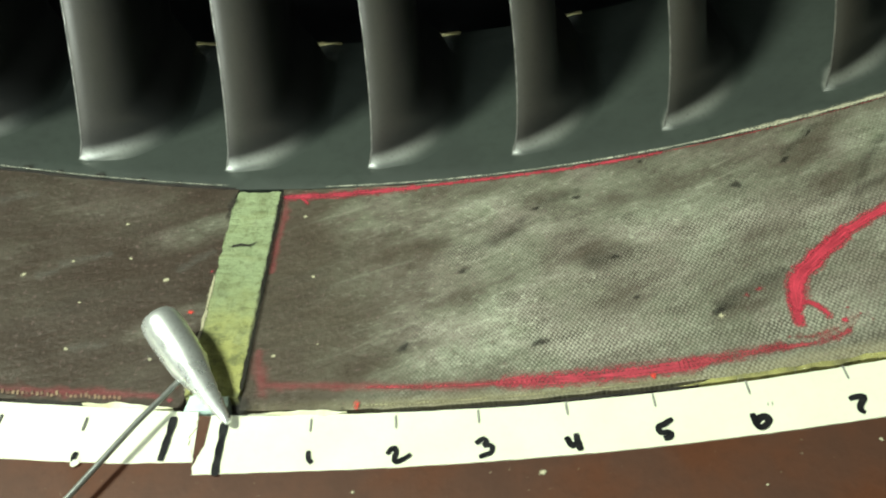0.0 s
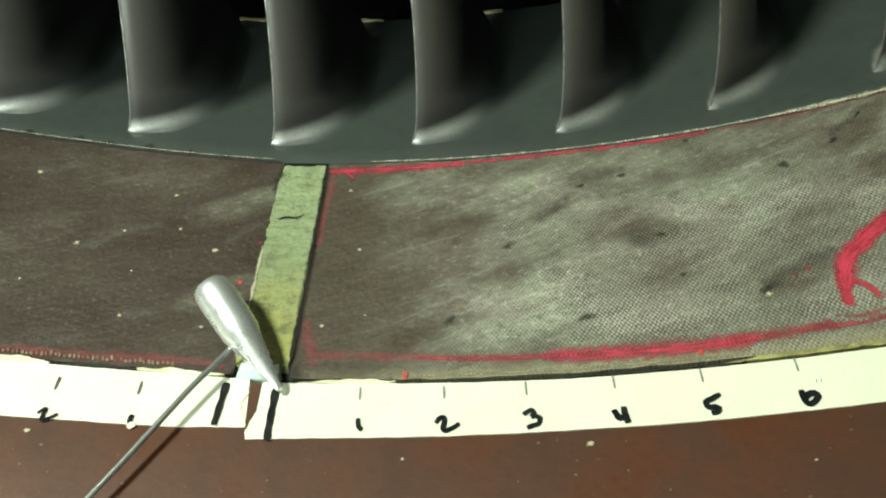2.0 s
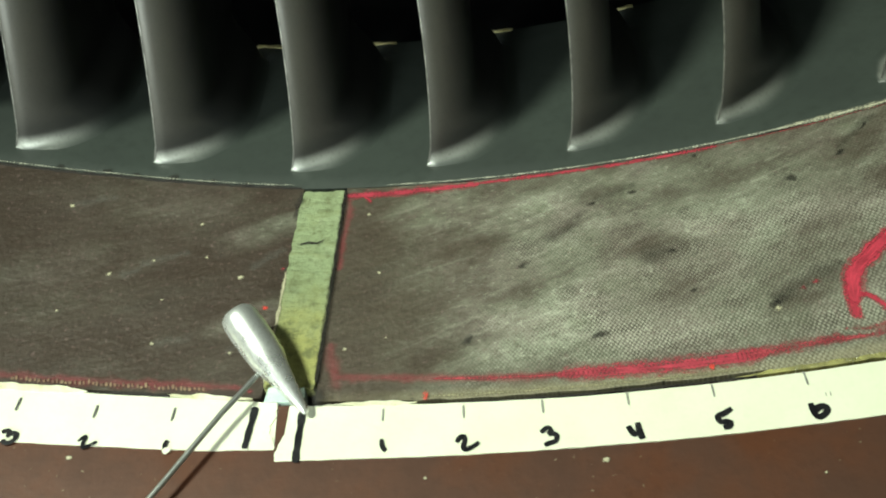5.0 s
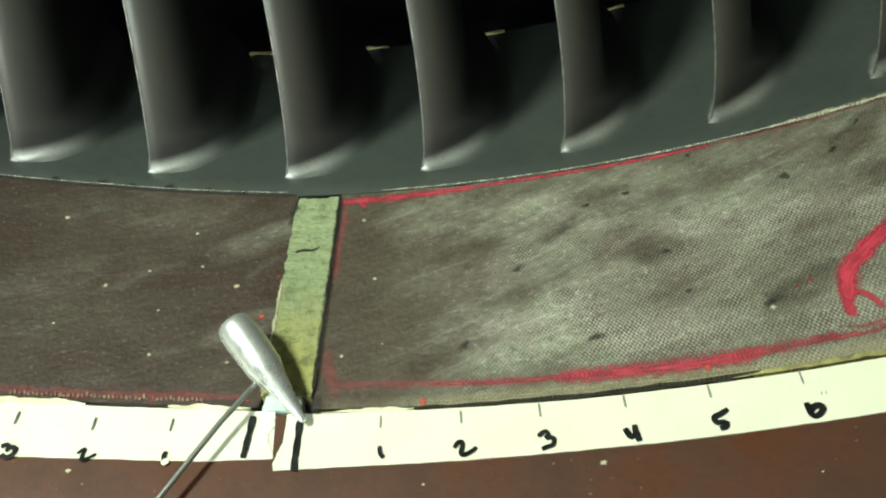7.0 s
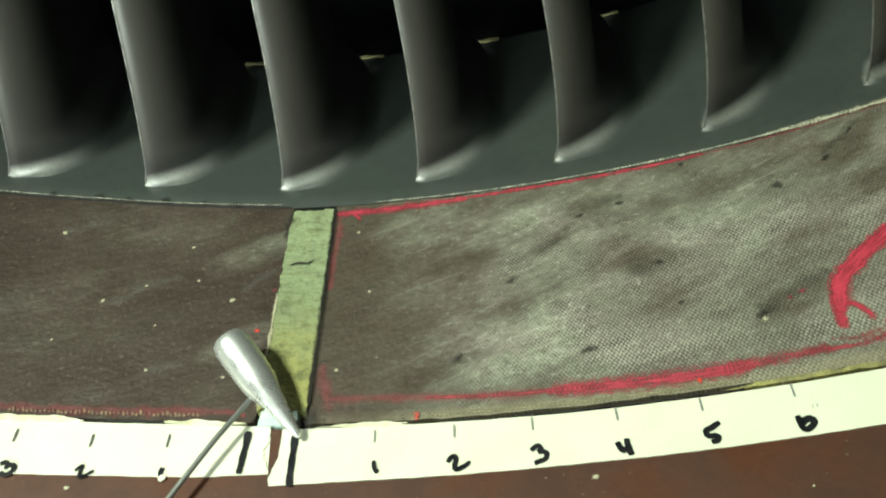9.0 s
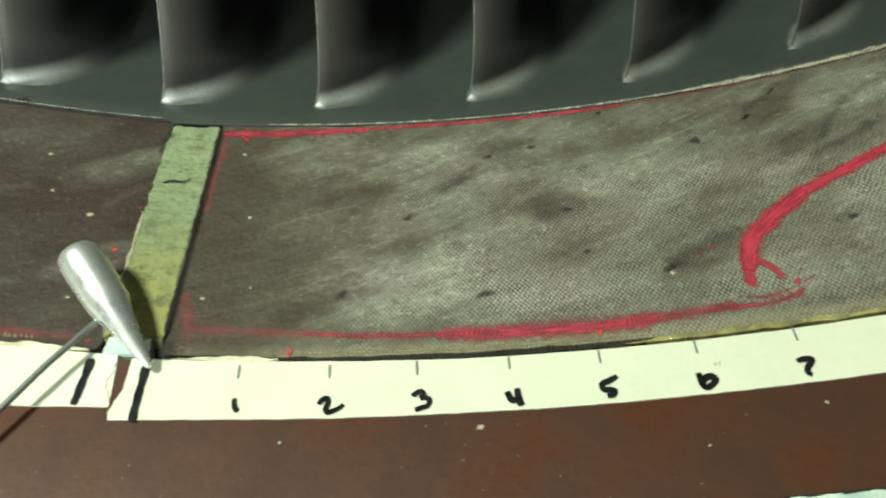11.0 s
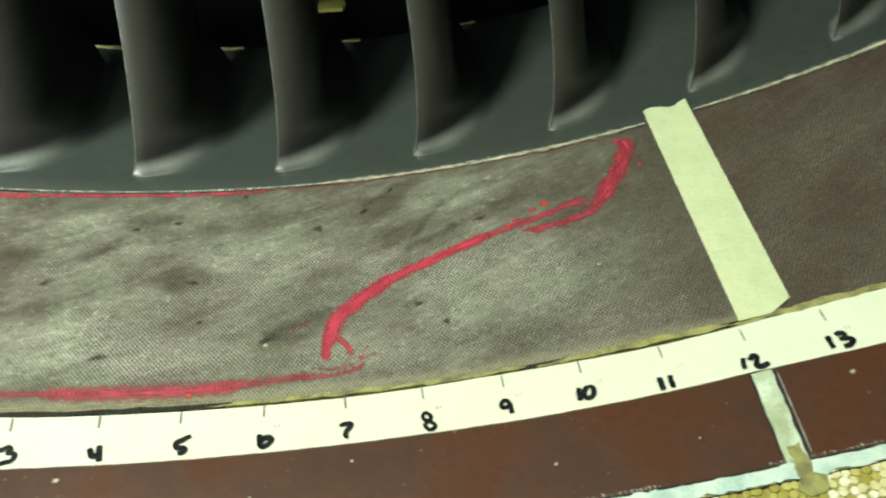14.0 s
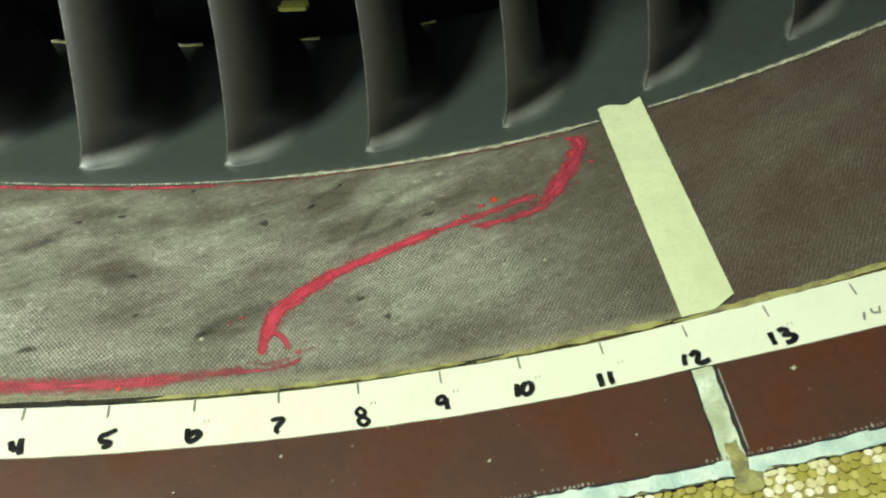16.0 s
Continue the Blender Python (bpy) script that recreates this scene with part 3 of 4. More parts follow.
bead("trim_sealant", 0.005, 0.036, -0.0012, 0.0017, SEALANT, "cream sealant bead at the worn panel's corner", seed=2)
bead("trim_sealant", 0.134, 0.2374, -0.0010, 0.0014, YELLOW_SEAL, "olive-yellow resin bead along the worn panel", seed=3)
bead("trim_sealant", 0.2408, 0.303, -0.0010, 0.0021, YELLOW_SEAL, "shiny yellow resin bead along the worn panel", seed=4)
bead("trim_sealant", 0.303, 0.60, -0.0010, 0.0021, YELLOW_SEAL, "olive-yellow resin bead along the far panel", seed=5)
bead("trim_grime", 0.034, 0.140, -0.0015, 0.0006, DARK_GAP, "black grime in the gap below the worn panel", 0.0000, 12)
bead("trim_grime", 0.2368, 0.2416, -0.0012, 0.0026, DARK_GAP, "dark chip in the yellow resin bead", 0.0004, 13)
edge_line = lambda s: front_edge(s)
CHIPPED = paint("chipped_cream_edge", (0.68, 0.68, 0.56), 0.80, 260)
CREAM_EDGE = paint("cream_primer_edge", (0.66, 0.64, 0.48), 0.52, 220)
for a, b, w, sd in ((0.018, 0.130, 0.0018, 6), (0.120, 0.200, 0.0026, 7), (0.170, 0.306, 0.0034, 8), (0.324, 0.60, 0.0036, 10)):
    line = [(a + (b - a) * i / 12, front_edge(a + (b - a) * i / 12) - 0.0003) for i in range(13)]
    tagged(part("trim_bare_edge", stroke(line, w, 0.22, sd, h=0.0010), CHIPPED if a < 0.15 else CREAM_EDGE), "chipped bare cream edge of the grey shroud", "worn edge", kind="structure")
line = [(-0.20 + 0.182 * i / 14, front_edge(-0.20 + 0.182 * i / 14) + 0.0006) for i in range(15)]
tagged(part("trim_bare_edge", stroke(line, 0.0012, 0.4, 24, h=0.0012), CHIPPED), "chipped bare edge of the grey shroud by the brown panel", "worn edge", kind="structure")
TAN = paint("tan_fabric_edge", (0.36, 0.33, 0.20), 0.62, 300)
line = [(0.036 + 0.106 * i / 12, seal_line(0.036 + 0.106 * i / 12) + 0.0011) for i in range(13)]
tagged(part("trim_fabric_edge", stroke(line, 0.0024, 0.3, 14, h=0.0003), TAN), "tan frayed fabric edge of the worn panel", "worn edge", kind="structure")
bead("trim_grime", -0.30, -0.017, -0.0002, 0.0006, DARK_GAP, "black grime in the joint before the shroud", 0.0007, 11, edge_line)
for i, (s, y, r) in enumerate(((-0.0713, 0.1088, 0.0022), (-0.055, 0.1074, 0.0016), (-0.088, 0.1092, 0.0014), (-0.100, 0.1100, 0.0018), (-0.040, 0.1062, 0.0012), (-0.120, 0.1105, 0.0015))):
    tagged(part("grime_patch", blot(s, y, r, 1.6, 0.1, i, 0.0010), SMUDGE), "black grime chip at the shroud's edge", "stain", kind="structure")

tagged(part("grime_patch", blot(0.0036, 0.0070, 0.0046, 1.1, 0.6, 8, 0.0011), SMUDGE), "black smear at the filler strip's foot", "stain", kind="structure")
seam = tagged(new("seam_sealant", None), "greenish white sealant in the seam of the forward liner", "sealant", kind="structure")
part("filler", slab(0.3020, 0.3080, -0.0440, -0.0134, 0.005, lambda s, y: 0.0006 + 0.0005 * wob(s, y, 0.004, 6), 0.0009, 40, slant=0.03, ragged=0.0004, seed=8), SEAM_FILL, seam)
part("dark_joint", slab(0.3079, 0.3093, -0.0425, -0.0134, 0.004, 0.0004, 0.0007, 30, slant=0.03, ragged=0.0004, seed=9), DARK_GAP, seam)
part("dark_joint", slab(0.3014, 0.3022, -0.0425, -0.0134, 0.004, 0.0003, 0.0004, 30, slant=0.03, ragged=0.0003, seed=19), DARK_GAP, seam)
part("pale_edge", stroke([(0.3103, -0.0138), (0.3099, -0.026), (0.3094, -0.0415)], 0.0005, 0.4, 5, h=0.0006), FRAY, seam, "thin pale edge of the seam")
part("resin_run", slab(0.3034, 0.3072, -0.0500, -0.0375, 0.004, lambda s, y: 0.0012 + 0.0005 * wob(s, y, 0.003, 16), 0.0006, 26, slant=0.03, ragged=0.0010, seed=18), YELLOW_SEAL, seam, "olive-yellow resin run")
part("resin_blob", blot(0.3064, -0.0496, 0.0026, 1.5, 0.5, 3, 0.0010, 0.0006, 28), YELLOW_SEAL, seam, "yellow resin drip")
tagged(part("trim_blue_band", slab(S0, S1, lambda s: -0.0470 + 0.0012 * wob(s, 1, 0.005, 2) + 0.0006 * wob(s, 5, 0.0018, 9), lambda s: -0.0427 + 0.0005 * wob(s, 2, 0.004, 3), 0.005,
                                   lambda s, y: 0.0006 + 0.0005 * wob(s, y, 0.004, 7), 0.0014, 6), BLUE_SEAL), "pale blue-white sealant band beside the honeycomb", "sealant", kind="structure")
tagged(part("trim_dark_line", slab(S0, S1, lambda s: -0.0429 + 0.0003 * wob(s, 4, 0.003, 5), lambda s: -0.0423 + 0.0004 * wob(s, 2, 0.002, 3), 0.004, 0.0007, 0.0015, 3), DARK_GAP), "dark line along the sealant band", "joint", kind="structure")
tagged(part("trim_dark_line", slab(S0, S1, lambda s: -0.0474 + 0.0004 * wob(s, 6, 0.004, 5), lambda s: -0.0470 + 0.0004 * wob(s, 6, 0.004, 5), 0.004, 0.0004, 0.0015, 3), DARK_GAP), "thin dark line between sealant band and honeycomb", "joint", kind="structure")
for i in range(150):
    s = 0.19 + 0.00135 * i + 0.0006 * wob(i, 0, 1.3, 4)
    if wob(s, 1, 0.02, 6) > -0.25:
        y = -0.0424 + 0.0003 * wob(i, 2, 1.6, 8)
        part("fray", stroke([(s, y), (s + 0.0004 * wob(i, 5, 1.2, 3), y + 0.0013 + 0.0007 * wob(i, 7, 1.1, 2))], 0.0009, 0.4, i, 0.0004, 0.5, 0.0006), FRAY, bands[0] if s < 0.3024 else bands[1])
core = tagged(part("wall_honeycomb_core", slab(S0, S1, -0.12, -0.0462, 0.006, lambda s, y: -0.0006 + 0.0004 * wob(s, y, 0.01, 9), 0.006, 14), RESIN), "amber resin honeycomb core strip with cream cells", "honeycomb core", kind="structure")

# ---- guide vanes ----
PITCH, FIRST = 0.0578, 0.0372


def vane_section(h, n=26):
    """The vane cut at height h: camber line with a thickness, as a closed loop of (along s, along y, normal s, normal y)."""
    up = min(1.0, max(0.0, (h - 0.006) / 0.016))
    up = up * up * (3 - 2 * up)
    length, pts = 0.084, []
    x = y = 0.0
    for i in range(n + 1):
        u = i / n
        q = min(1.0, max(0.0, (u - 0.12 + 0.17 * up) / (0.50 - 0.08 * up)))
        a = radians(57 + 5 * up) * (1 - q * q * (3 - 2 * q))
        pts.append((x, y, a, u))
        x += math.sin(a) * length / n
        y += math.cos(a) * length / n
    right, left = [], []
    for x, y, a, u in pts:
        t = 0.0030 * (2.6 * math.sqrt(u + 0.004) * (1 - u) + 0.16 * u) * 0.9 + 0.0002
        nx, ny = math.cos(a), -math.sin(a)
        right.append((x + nx * t, y + ny * t, nx, ny))
        left.append((x - nx * t, y - ny * t, -nx, -ny))
    a0 = pts[0][2]
    nose = [(pts[0][0] - math.sin(a0) * 0.0006, pts[0][1] - math.cos(a0) * 0.0006, -math.sin(a0), -math.cos(a0))]
    tail = [(pts[-1][0], pts[-1][1] + 0.0005, 0.0, 1.0)]
    return nose + right + tail + left[::-1]


def lean(h):
    g = min(h, 0.11)
    return 0.1746 * g - 1.304 * g * g, -0.0113 * g + 1.853 * g * g + (h - g) * 0.35


LOOP = vane_section(0.0)
FILLET = 0.0085


def vane_mesh():
    bm = bmesh.new()
    hs = [0.00061, 0.00066, 0.0008, 0.0011, 0.0016, 0.0024, 0.0034, 0.0047, 0.0062, 0.008, 0.0098, 0.0117, 0.014, 0.0168] + [0.02 + 0.014 * i for i in range(21)]
    rows = []
    for h in hs:
        q = max(0.0, 1 - (h - 0.0006) / FILLET)
        flare = FILLET * (1 - math.sqrt(max(0.0, 1 - q * q)))
        dx, dy = lean(h)
        row = []
        for x, y, nx, ny in vane_section(h):
            u = 0.26 + 0.74 * min(1, max(0, y + 0.0005) / 0.006)
            f = flare * u
            row.append(bm.verts.new((x + nx * f + dx, 0.1135 + y + ny * f + dy, h)))
        rows.append(row)
    n = len(LOOP)
    for p, q in zip(rows, rows[1:]):
        for i in range(n):
            bm.faces.new((p[i], p[(i + 1) % n], q[(i + 1) % n], q[i]))
    bm.faces.new(rows[-1])
    uv = bm.loops.layers.uv.new("UVMap")
    near = {}
    for row, h in zip(rows, hs):
        for i, v in enumerate(row):
            near[v] = (0.084 * min(i, n - i) / (n / 2), h)
    for f in bm.faces:
        for l in f.loops:
            l[uv].uv = near[l.vert]
    for v in bm.verts:
        v.co = spot(*v.co)
    return bm


def edge_mesh():
    """The thin polished line down the vane's nose."""
    bm = bmesh.new()
    rows = []
    for i in range(40):
        h = 0.0022 + 0.007 * i
        dx, dy = lean(h)
        q = max(0.0, 1 - (h - 0.0006) / FILLET)
        f = FILLET * (1 - math.sqrt(max(0.0, 1 - q * q))) * 0.26
        x, y, nx, ny = vane_section(h)[0]
        w = 0.00034
        row = []
        for j in range(6):
            a = 2 * math.pi * j / 6
            row.append(bm.verts.new(spot(x + nx * f + dx + w * math.cos(a), 0.1135 + y + ny * f + dy + w * math.sin(a), h)))
        rows.append(row)
    for p, q in zip(rows, rows[1:]):
        for j in range(6):
            bm.faces.new((p[j], p[(j + 1) % 6], q[(j + 1) % 6], q[j]))
    bm.faces.new(rows[0])
    bm.faces.new(rows[-1])
    return bm


def turn_about_axis(a):
    """Turns a thing round the duct's axis."""
    return Matrix.Translation((0, 0, R)) @ Matrix.Rotation(-a, 4, "Y") @ Matrix.Translation((0, 0, -R))


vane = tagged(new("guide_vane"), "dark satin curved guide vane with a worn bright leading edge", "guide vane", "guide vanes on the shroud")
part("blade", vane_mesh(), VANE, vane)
part("leading_edge", edge_mesh(), EDGE, vane, "thin polished leading edge")


def vane_seat(k):
    s = float(np.interp(k, (2, 3, 4, 5, 6, 7, 8, 9, 10), (-0.0812, -0.0212, 0.0371, 0.0951, 0.1530, 0.2113, 0.2690, 0.3284, 0.3876)))
    s += 0.059 * (min(k - 2, 0) + max(k - 10, 0))
    return Matrix.Translation((0, vane_line(s) - 0.1027, 0)) @ turn_about_axis(s / R)


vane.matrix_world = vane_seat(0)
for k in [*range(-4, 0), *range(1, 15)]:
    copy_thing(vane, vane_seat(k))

for k in range(-1, 12):
    s = FIRST + (k - 4) * PITCH + 0.0305
    if s < S1:
        tagged(part("worn_edge", slab(s - 0.0065, s + 0.0065, 0.2000, 0.2014, 0.003, lambda a, y: 0.0012 + 0.0003 * wob(a, y, 0.003, k), 0.001, 4, ragged=0.0008, seed=k), GOLD),
               "yellow primer showing on the shroud's worn rear edge", "worn edge", "worn patches of the rear edge", kind="structure")
        # Stands in for a reflection on the shroud, painted as a pale film.
        tagged(part("reflection_streak", blot(s, 0.1900, 0.0062, 1.7, 1.57, k, 0.0010, 0.0, 18), REFLECTION), "pale painted reflection on the grey-green shroud", "worn streak", "rubbed streaks before the rear edge", kind="structure")

# ---- tapes ----
def tape_low(s):
    return float(np.interp(s, (-0.45, -0.057, -0.031, -0.010, -0.009, 0.015, 0.084, 0.130, 0.183, 0.200, 0.228, 0.277, 0.302, 0.325, 0.359, 0.72),
                           (-0.0095, -0.0106, -0.0112, -0.0106, -0.0145, -0.0140, -0.0139, -0.0141, -0.0140, -0.0140, -0.0141, -0.0136, -0.0129, -0.0131, -0.0138, -0.0145)))


def tape_high(s):
    return float(np.interp(s, (-0.45, -0.084, -0.037, -0.010, -0.009, 0.013, 0.051, 0.085, 0.134, 0.165, 0.190, 0.230, 0.281, 0.307, 0.332, 0.367, 0.72),
                           (0.011, 0.0081, 0.0070, 0.0056, 0.0046, 0.0042, 0.0036, 0.0028, 0.0023, 0.0021, 0.0021, 0.0028, 0.0028, 0.0036, 0.0045, 0.0038, 0.006)))


def ruler(s0, s1, label, clamp, seed, torn):
    lift = lambda s, y: 0.00045 + 0.00008 * wob(s, y, 0.02, seed)
    ob = part("ruler_tape", slab(s0, s1, lambda s: tape_low(clamp(s)), lambda s: tape_high(clamp(s)), 0.0004, lift, 0.002, 22, ragged=0.00014, seed=seed, torn=torn), RULER)
    return tagged(ob, label, "tape")


left_tape = ruler(-0.44, -0.0098, "white paper tape with hand-inked inch marks, torn end", lambda s: min(s, -0.0101), 21, (-1, 0.0022, 0.001))
right_tape = ruler(-0.0076, 0.70, "white paper tape with hand-inked inch marks and numbers", lambda s: max(s, -0.0089), 22, (0, 0.0008, 0.0042))
H_INK = 0.0008


def mark(points, width, parent, material=INK, name="mark", ragged=0.2, seed=0.0):
    return part(name, stroke(points, width, ragged, seed, 0.0008, 0.7, H_INK), material, parent)


mark([(-0.0168, 0.0040), (-0.0172, -0.0040), (-0.0174, -0.0106)], 0.0018, left_tape)
mark([(-0.0010, 0.0020), (-0.0009, -0.0060), (-0.0006, -0.0152)], 0.0018, right_tape)
for n in range(1, 28):
    s = 0.0254 * n + 0.0002 * (n * 37 % 5 - 2)
    y = 0.0002 + 0.0005 * wob(s, 0, 0.01, 3)
    mark([(s, y + 0.0022), (s + 0.0002, y - 0.0022)], 0.00048, right_tape, PENCIL, "tick", seed=n)
for n in range(1, 14):
    s = -0.0177 - 0.0256 * n
    y = 0.0010 + max(0, n - 2) * 0.0012
    mark([(s, y + 0.0024), (s, y - 0.0022)], 0.0006, left_tape, FAINT_INK, "tick", seed=n)


def pen(parent, *lines, width=0.00125, material=INK, name="number", seed=0.0):
    """A hand-written number of one or more pen lines, (s, y) in millimetres, as one mesh."""
    whole = bmesh.new()
    for i, points in enumerate(lines):
        bm = stroke([(a / 1000, b / 1000) for a, b in points], width, 0.16, seed + i, 0.0005, 0.75, H_INK + 0.00002 * i)
        me = bpy.data.meshes.new("line")
        bm.to_mesh(me)
        bm.free()
        whole.from_mesh(me)
        bpy.data.meshes.remove(me)
    return part(name, whole, material, parent)


pen(right_tape, ((25.8, -7.9), (25.8, -9.3), (26.3, -10.8), (27.4, -11.9)), seed=1)
pen(right_tape, ((49.2, -10.1), (50.3, -8.6), (51.4, -8.3), (51.8, -9.5), (51.4, -11.4), (51.9, -12.6), (54.1, -11.9), (56.2, -10.3)), seed=2)
pen(right_tape, ((75.0, -8.5), (76.2, -7.5), (77.3, -7.0), (78.2, -8.1), (77.2, -9.4)), ((77.2, -9.4), (78.7, -9.2), (79.8, -9.9), (79.2, -11.6), (77.4, -12.1), (75.8, -12.6)), seed=3)
pen(right_tape, ((100.8, -8.6), (101.4, -10.2), (102.3, -11.4), (103.4, -10.9)), ((103.6, -7.8), (103.7, -10.2), (104.6, -13.1)), width=0.0015, seed=4)
pen(right_tape, ((130.6, -6.4), (128.2, -7.7), (126.4, -8.7), (126.8, -10.3), (128.3, -10.3), (129.4, -10.9), (128.9, -11.8), (127.2, -12.2)), width=0.0014, seed=5)
pen(right_tape, ((151.5, -7.9), (151.6, -9.6), (151.9, -11.5), (152.8, -12.3), (154.4, -11.5), (155.4, -10.3), (154.7, -9.3), (153.0, -9.6), (152.3, -10.9)), width=0.0015, seed=6)
pen(right_tape, ((176.4, -7.8), (178.1, -7.4), (179.8, -7.5), (180.0, -8.2), (178.7, -9.8), (178.2, -11.4), (179.0, -12.3)), width=0.0013, seed=7)
pen(right_tape, ((204.8, -8.4), (203.6, -7.1), (202.5, -8.1), (203.0, -9.5), (204.7, -10.4), (206.0, -11.7), (205.1, -12.9), (203.8, -12.7), (203.0, -11.3), (204.0, -10.1), (205.1, -8.9), (204.5, -7.6)), width=0.0011, seed=8)
pen(right_tape, ((230.0, -7.7), (228.5, -6.9), (227.3, -8.2), (227.7, -9.3), (229.3, -9.0), (230.0, -7.7)), ((230.0, -7.7), (229.9, -9.7), (230.1, -11.7)), width=0.0013, seed=9)
pen(right_tape, ((251.9, -6.8), (251.5, -8.9), (251.5, -11.3)), ((254.9, -6.8), (253.4, -8.3), (253.2, -10.2), (254.4, -11.1), (255.9, -9.8), (256.1, -7.6), (254.9, -6.8)), width=0.0014, seed=10)
pen(right_tape, ((276.7, -8.4), (276.6, -10.8), (276.7, -13.0)), ((280.0, -8.4), (279.7, -10.5), (280.0, -12.8)), width=0.0015, seed=11)
pen(right_tape, ((302.7, -7.9), (302.0, -9.9), (301.9, -11.7)), ((304.1, -9.1), (305.6, -7.8), (306.6, -8.3), (306.0, -10.0), (305.4, -11.3), (306.7, -11.8), (309.3, -11.3)), width=0.0014, seed=12)
pen(right_tape, ((328.3, -7.1), (328.2, -9.5), (328.3, -11.6)), ((330.5, -7.5), (332.0, -7.0), (333.1, -7.7), (332.2, -8.9), (331.0, -9.1)),
    ((331.5, -9.1), (333.5, -9.3), (334.6, -10.4), (333.2, -11.6), (331.2, -11.8)), width=0.0014, seed=13)
pen(right_tape, ((355.1, -8.2), (354.1, -10.8)), ((357.2, -7.7), (357.3, -9.2), (358.6, -9.4)), ((359.7, -7.7), (358.8, -9.9)), width=0.0006, material=PENCIL, seed=14)
pen(left_tape, ((-42.7, -8.1), (-43.0, -9.7), (-42.4, -11.2)), width=0.0013, seed=15)
pen(left_tape, ((-71.0, -9.4), (-69.7, -7.9), (-68.9, -8.0), (-69.2, -9.9), (-68.9, -11.5), (-67.1, -10.8), (-64.9, -9.3)), width=0.0011, seed=16)
pen(left_tape, ((-95.7, -7.9), (-94.2, -7.1), (-92.9, -8.2), (-93.8, -9.2)), ((-93.8, -9.0), (-92.1, -7.9), (-90.8, -8.8), (-91.1, -10.4), (-92.9, -11.4), (-94.7, -10.4)), width=0.0013, seed=17)
for n in (6, 8, 9, 10, 11, 13):
    for j in range(2):
        a = 0.0254 * n + 0.0040 + 0.0012 * j
        mark([(a, -0.0052), (a - 0.0002, -0.0064)], 0.00016, right_tape, PENCIL, "inch_mark")

cross = part("masking_tape", slab(0.3062, 0.3238, lambda s: 0.0052 + max(0, s - 0.3165) * 0.55, lambda s: 0.1105 + 0.0012 * math.sin((s - 0.306) * 420), 0.0004,
                                  lambda s, y: 0.0008 + 0.0003 * wob(s, y, 0.006, 31) + 0.00012 * wob(s, y, 0.0015, 32), 0.0009, 90, ragged=0.00014, seed=31), CREPE)
tagged(cross, "cream crepe masking tape stuck across the liner, ends torn", "tape")

# ---- red paint and stains on the liner ----
def mm(*points):
    return [(a / 1000, b / 1000) for a, b in points]


part("paint_line", stroke(mm((2, 99), (23, 99.2), (46, 100.2), (58, 100.6)), 0.0050, 0.2, 1), RED_MID, liner_right, "red paint line")
part("paint_line", stroke(mm((56, 100.8), (90, 101.2), (118, 100.8), (150, 100.8)), 0.0027, 0.4, 2), RED_MID, liner_right, "red paint line")
part("paint_line", stroke(mm((148, 100.8), (195, 101.2), (240, 101.8), (270, 102), (292, 101.4)), 0.0011, 0.5, 3), RED_DRY, liner_right, "rubbed red paint line")
part("paint_line", stroke(mm((4.2, 99), (4.8, 88), (4.2, 76), (4.0, 60)), 0.0040, 0.3, 4), RED_WASH, liner_right, "rubbed red paint line")
part("paint_tick", stroke(mm((9, 98.5), (12, 96.5), (13.5, 94)), 0.0014, 0.4, 5), RED, liner_right, "red paint tick")
part("paint_line", stroke(mm((5, 30), (6, 22), (9, 12), (10.5, 9.5)), 0.0056, 0.3, 6), RED_WASH, liner_right, "rubbed red paint line")
part("paint_line", stroke(mm((8, 15), (28, 14.2), (47, 13), (70, 11.6), (82, 11.4)), 0.0046, 0.2, 7), RED_WASH, liner_right, "rubbed red paint line")
part("paint_line", stroke(mm((80, 11.3), (94, 11.0), (109, 10.4), (128, 10.2), (146, 10.6)), 0.0072, 0.10, 8, taper=0.12), RED_MID, liner_right, "thick red paint line")
part("paint_line", stroke(mm((40, 13.2), (62, 12.0), (84, 11.3), (98, 10.9)), 0.0030, 0.25, 35, taper=0.15), RED_DRY, liner_right, "rubbed red paint line")
part("paint_line", stroke(mm((134, 10.8), (150, 11), (162, 11.8), (168, 12)), 0.0060, 0.25, 9), RED_DRY, liner_right, "rubbed red paint line")
part("paint_line", stroke(mm((160, 11.6), (172, 11.2), (182, 12.6), (186, 15)), 0.0034, 0.6, 10), RED_DRY, liner_right, "rubbed red paint line")
part("paint_stroke", stroke(mm((171.8, 16.8), (173.1, 25), (175.4, 32.6), (181.4, 38.6), (191.8, 46.6), (204, 52.2), (219.4, 58.1), (235, 63.2)), 0.0044, 0.25, 11, taper=0.7), RED, liner_right, "thick red brushed stroke")
part("paint_stroke", stroke(mm((173, 22), (175.0, 32), (181.8, 39.2), (196, 48.8)), 0.0062, 0.2, 34, taper=0.45, h=0.00014), RED, liner_right, "thick red brushed stroke")
part("paint_stroke", stroke(mm((230, 62), (244, 65.2), (262, 69.6), (274, 71.4)), 0.0044, 0.4, 12), RED_MID, liner_right, "red brushed stroke")
part("paint_stroke", stroke(mm((246, 62), (262, 62.4), (274, 65.4), (280, 70), (286, 78), (291, 86), (295, 94)), 0.0046, 0.5, 13), RED_MID, liner_right, "red brushed stroke")
part("paint_stroke", stroke(mm((276, 71), (284, 80), (290, 88), (293.4, 95), (292.0, 100)), 0.0050, 0.6, 14), RED_MID, liner_right, "red brushed stroke")
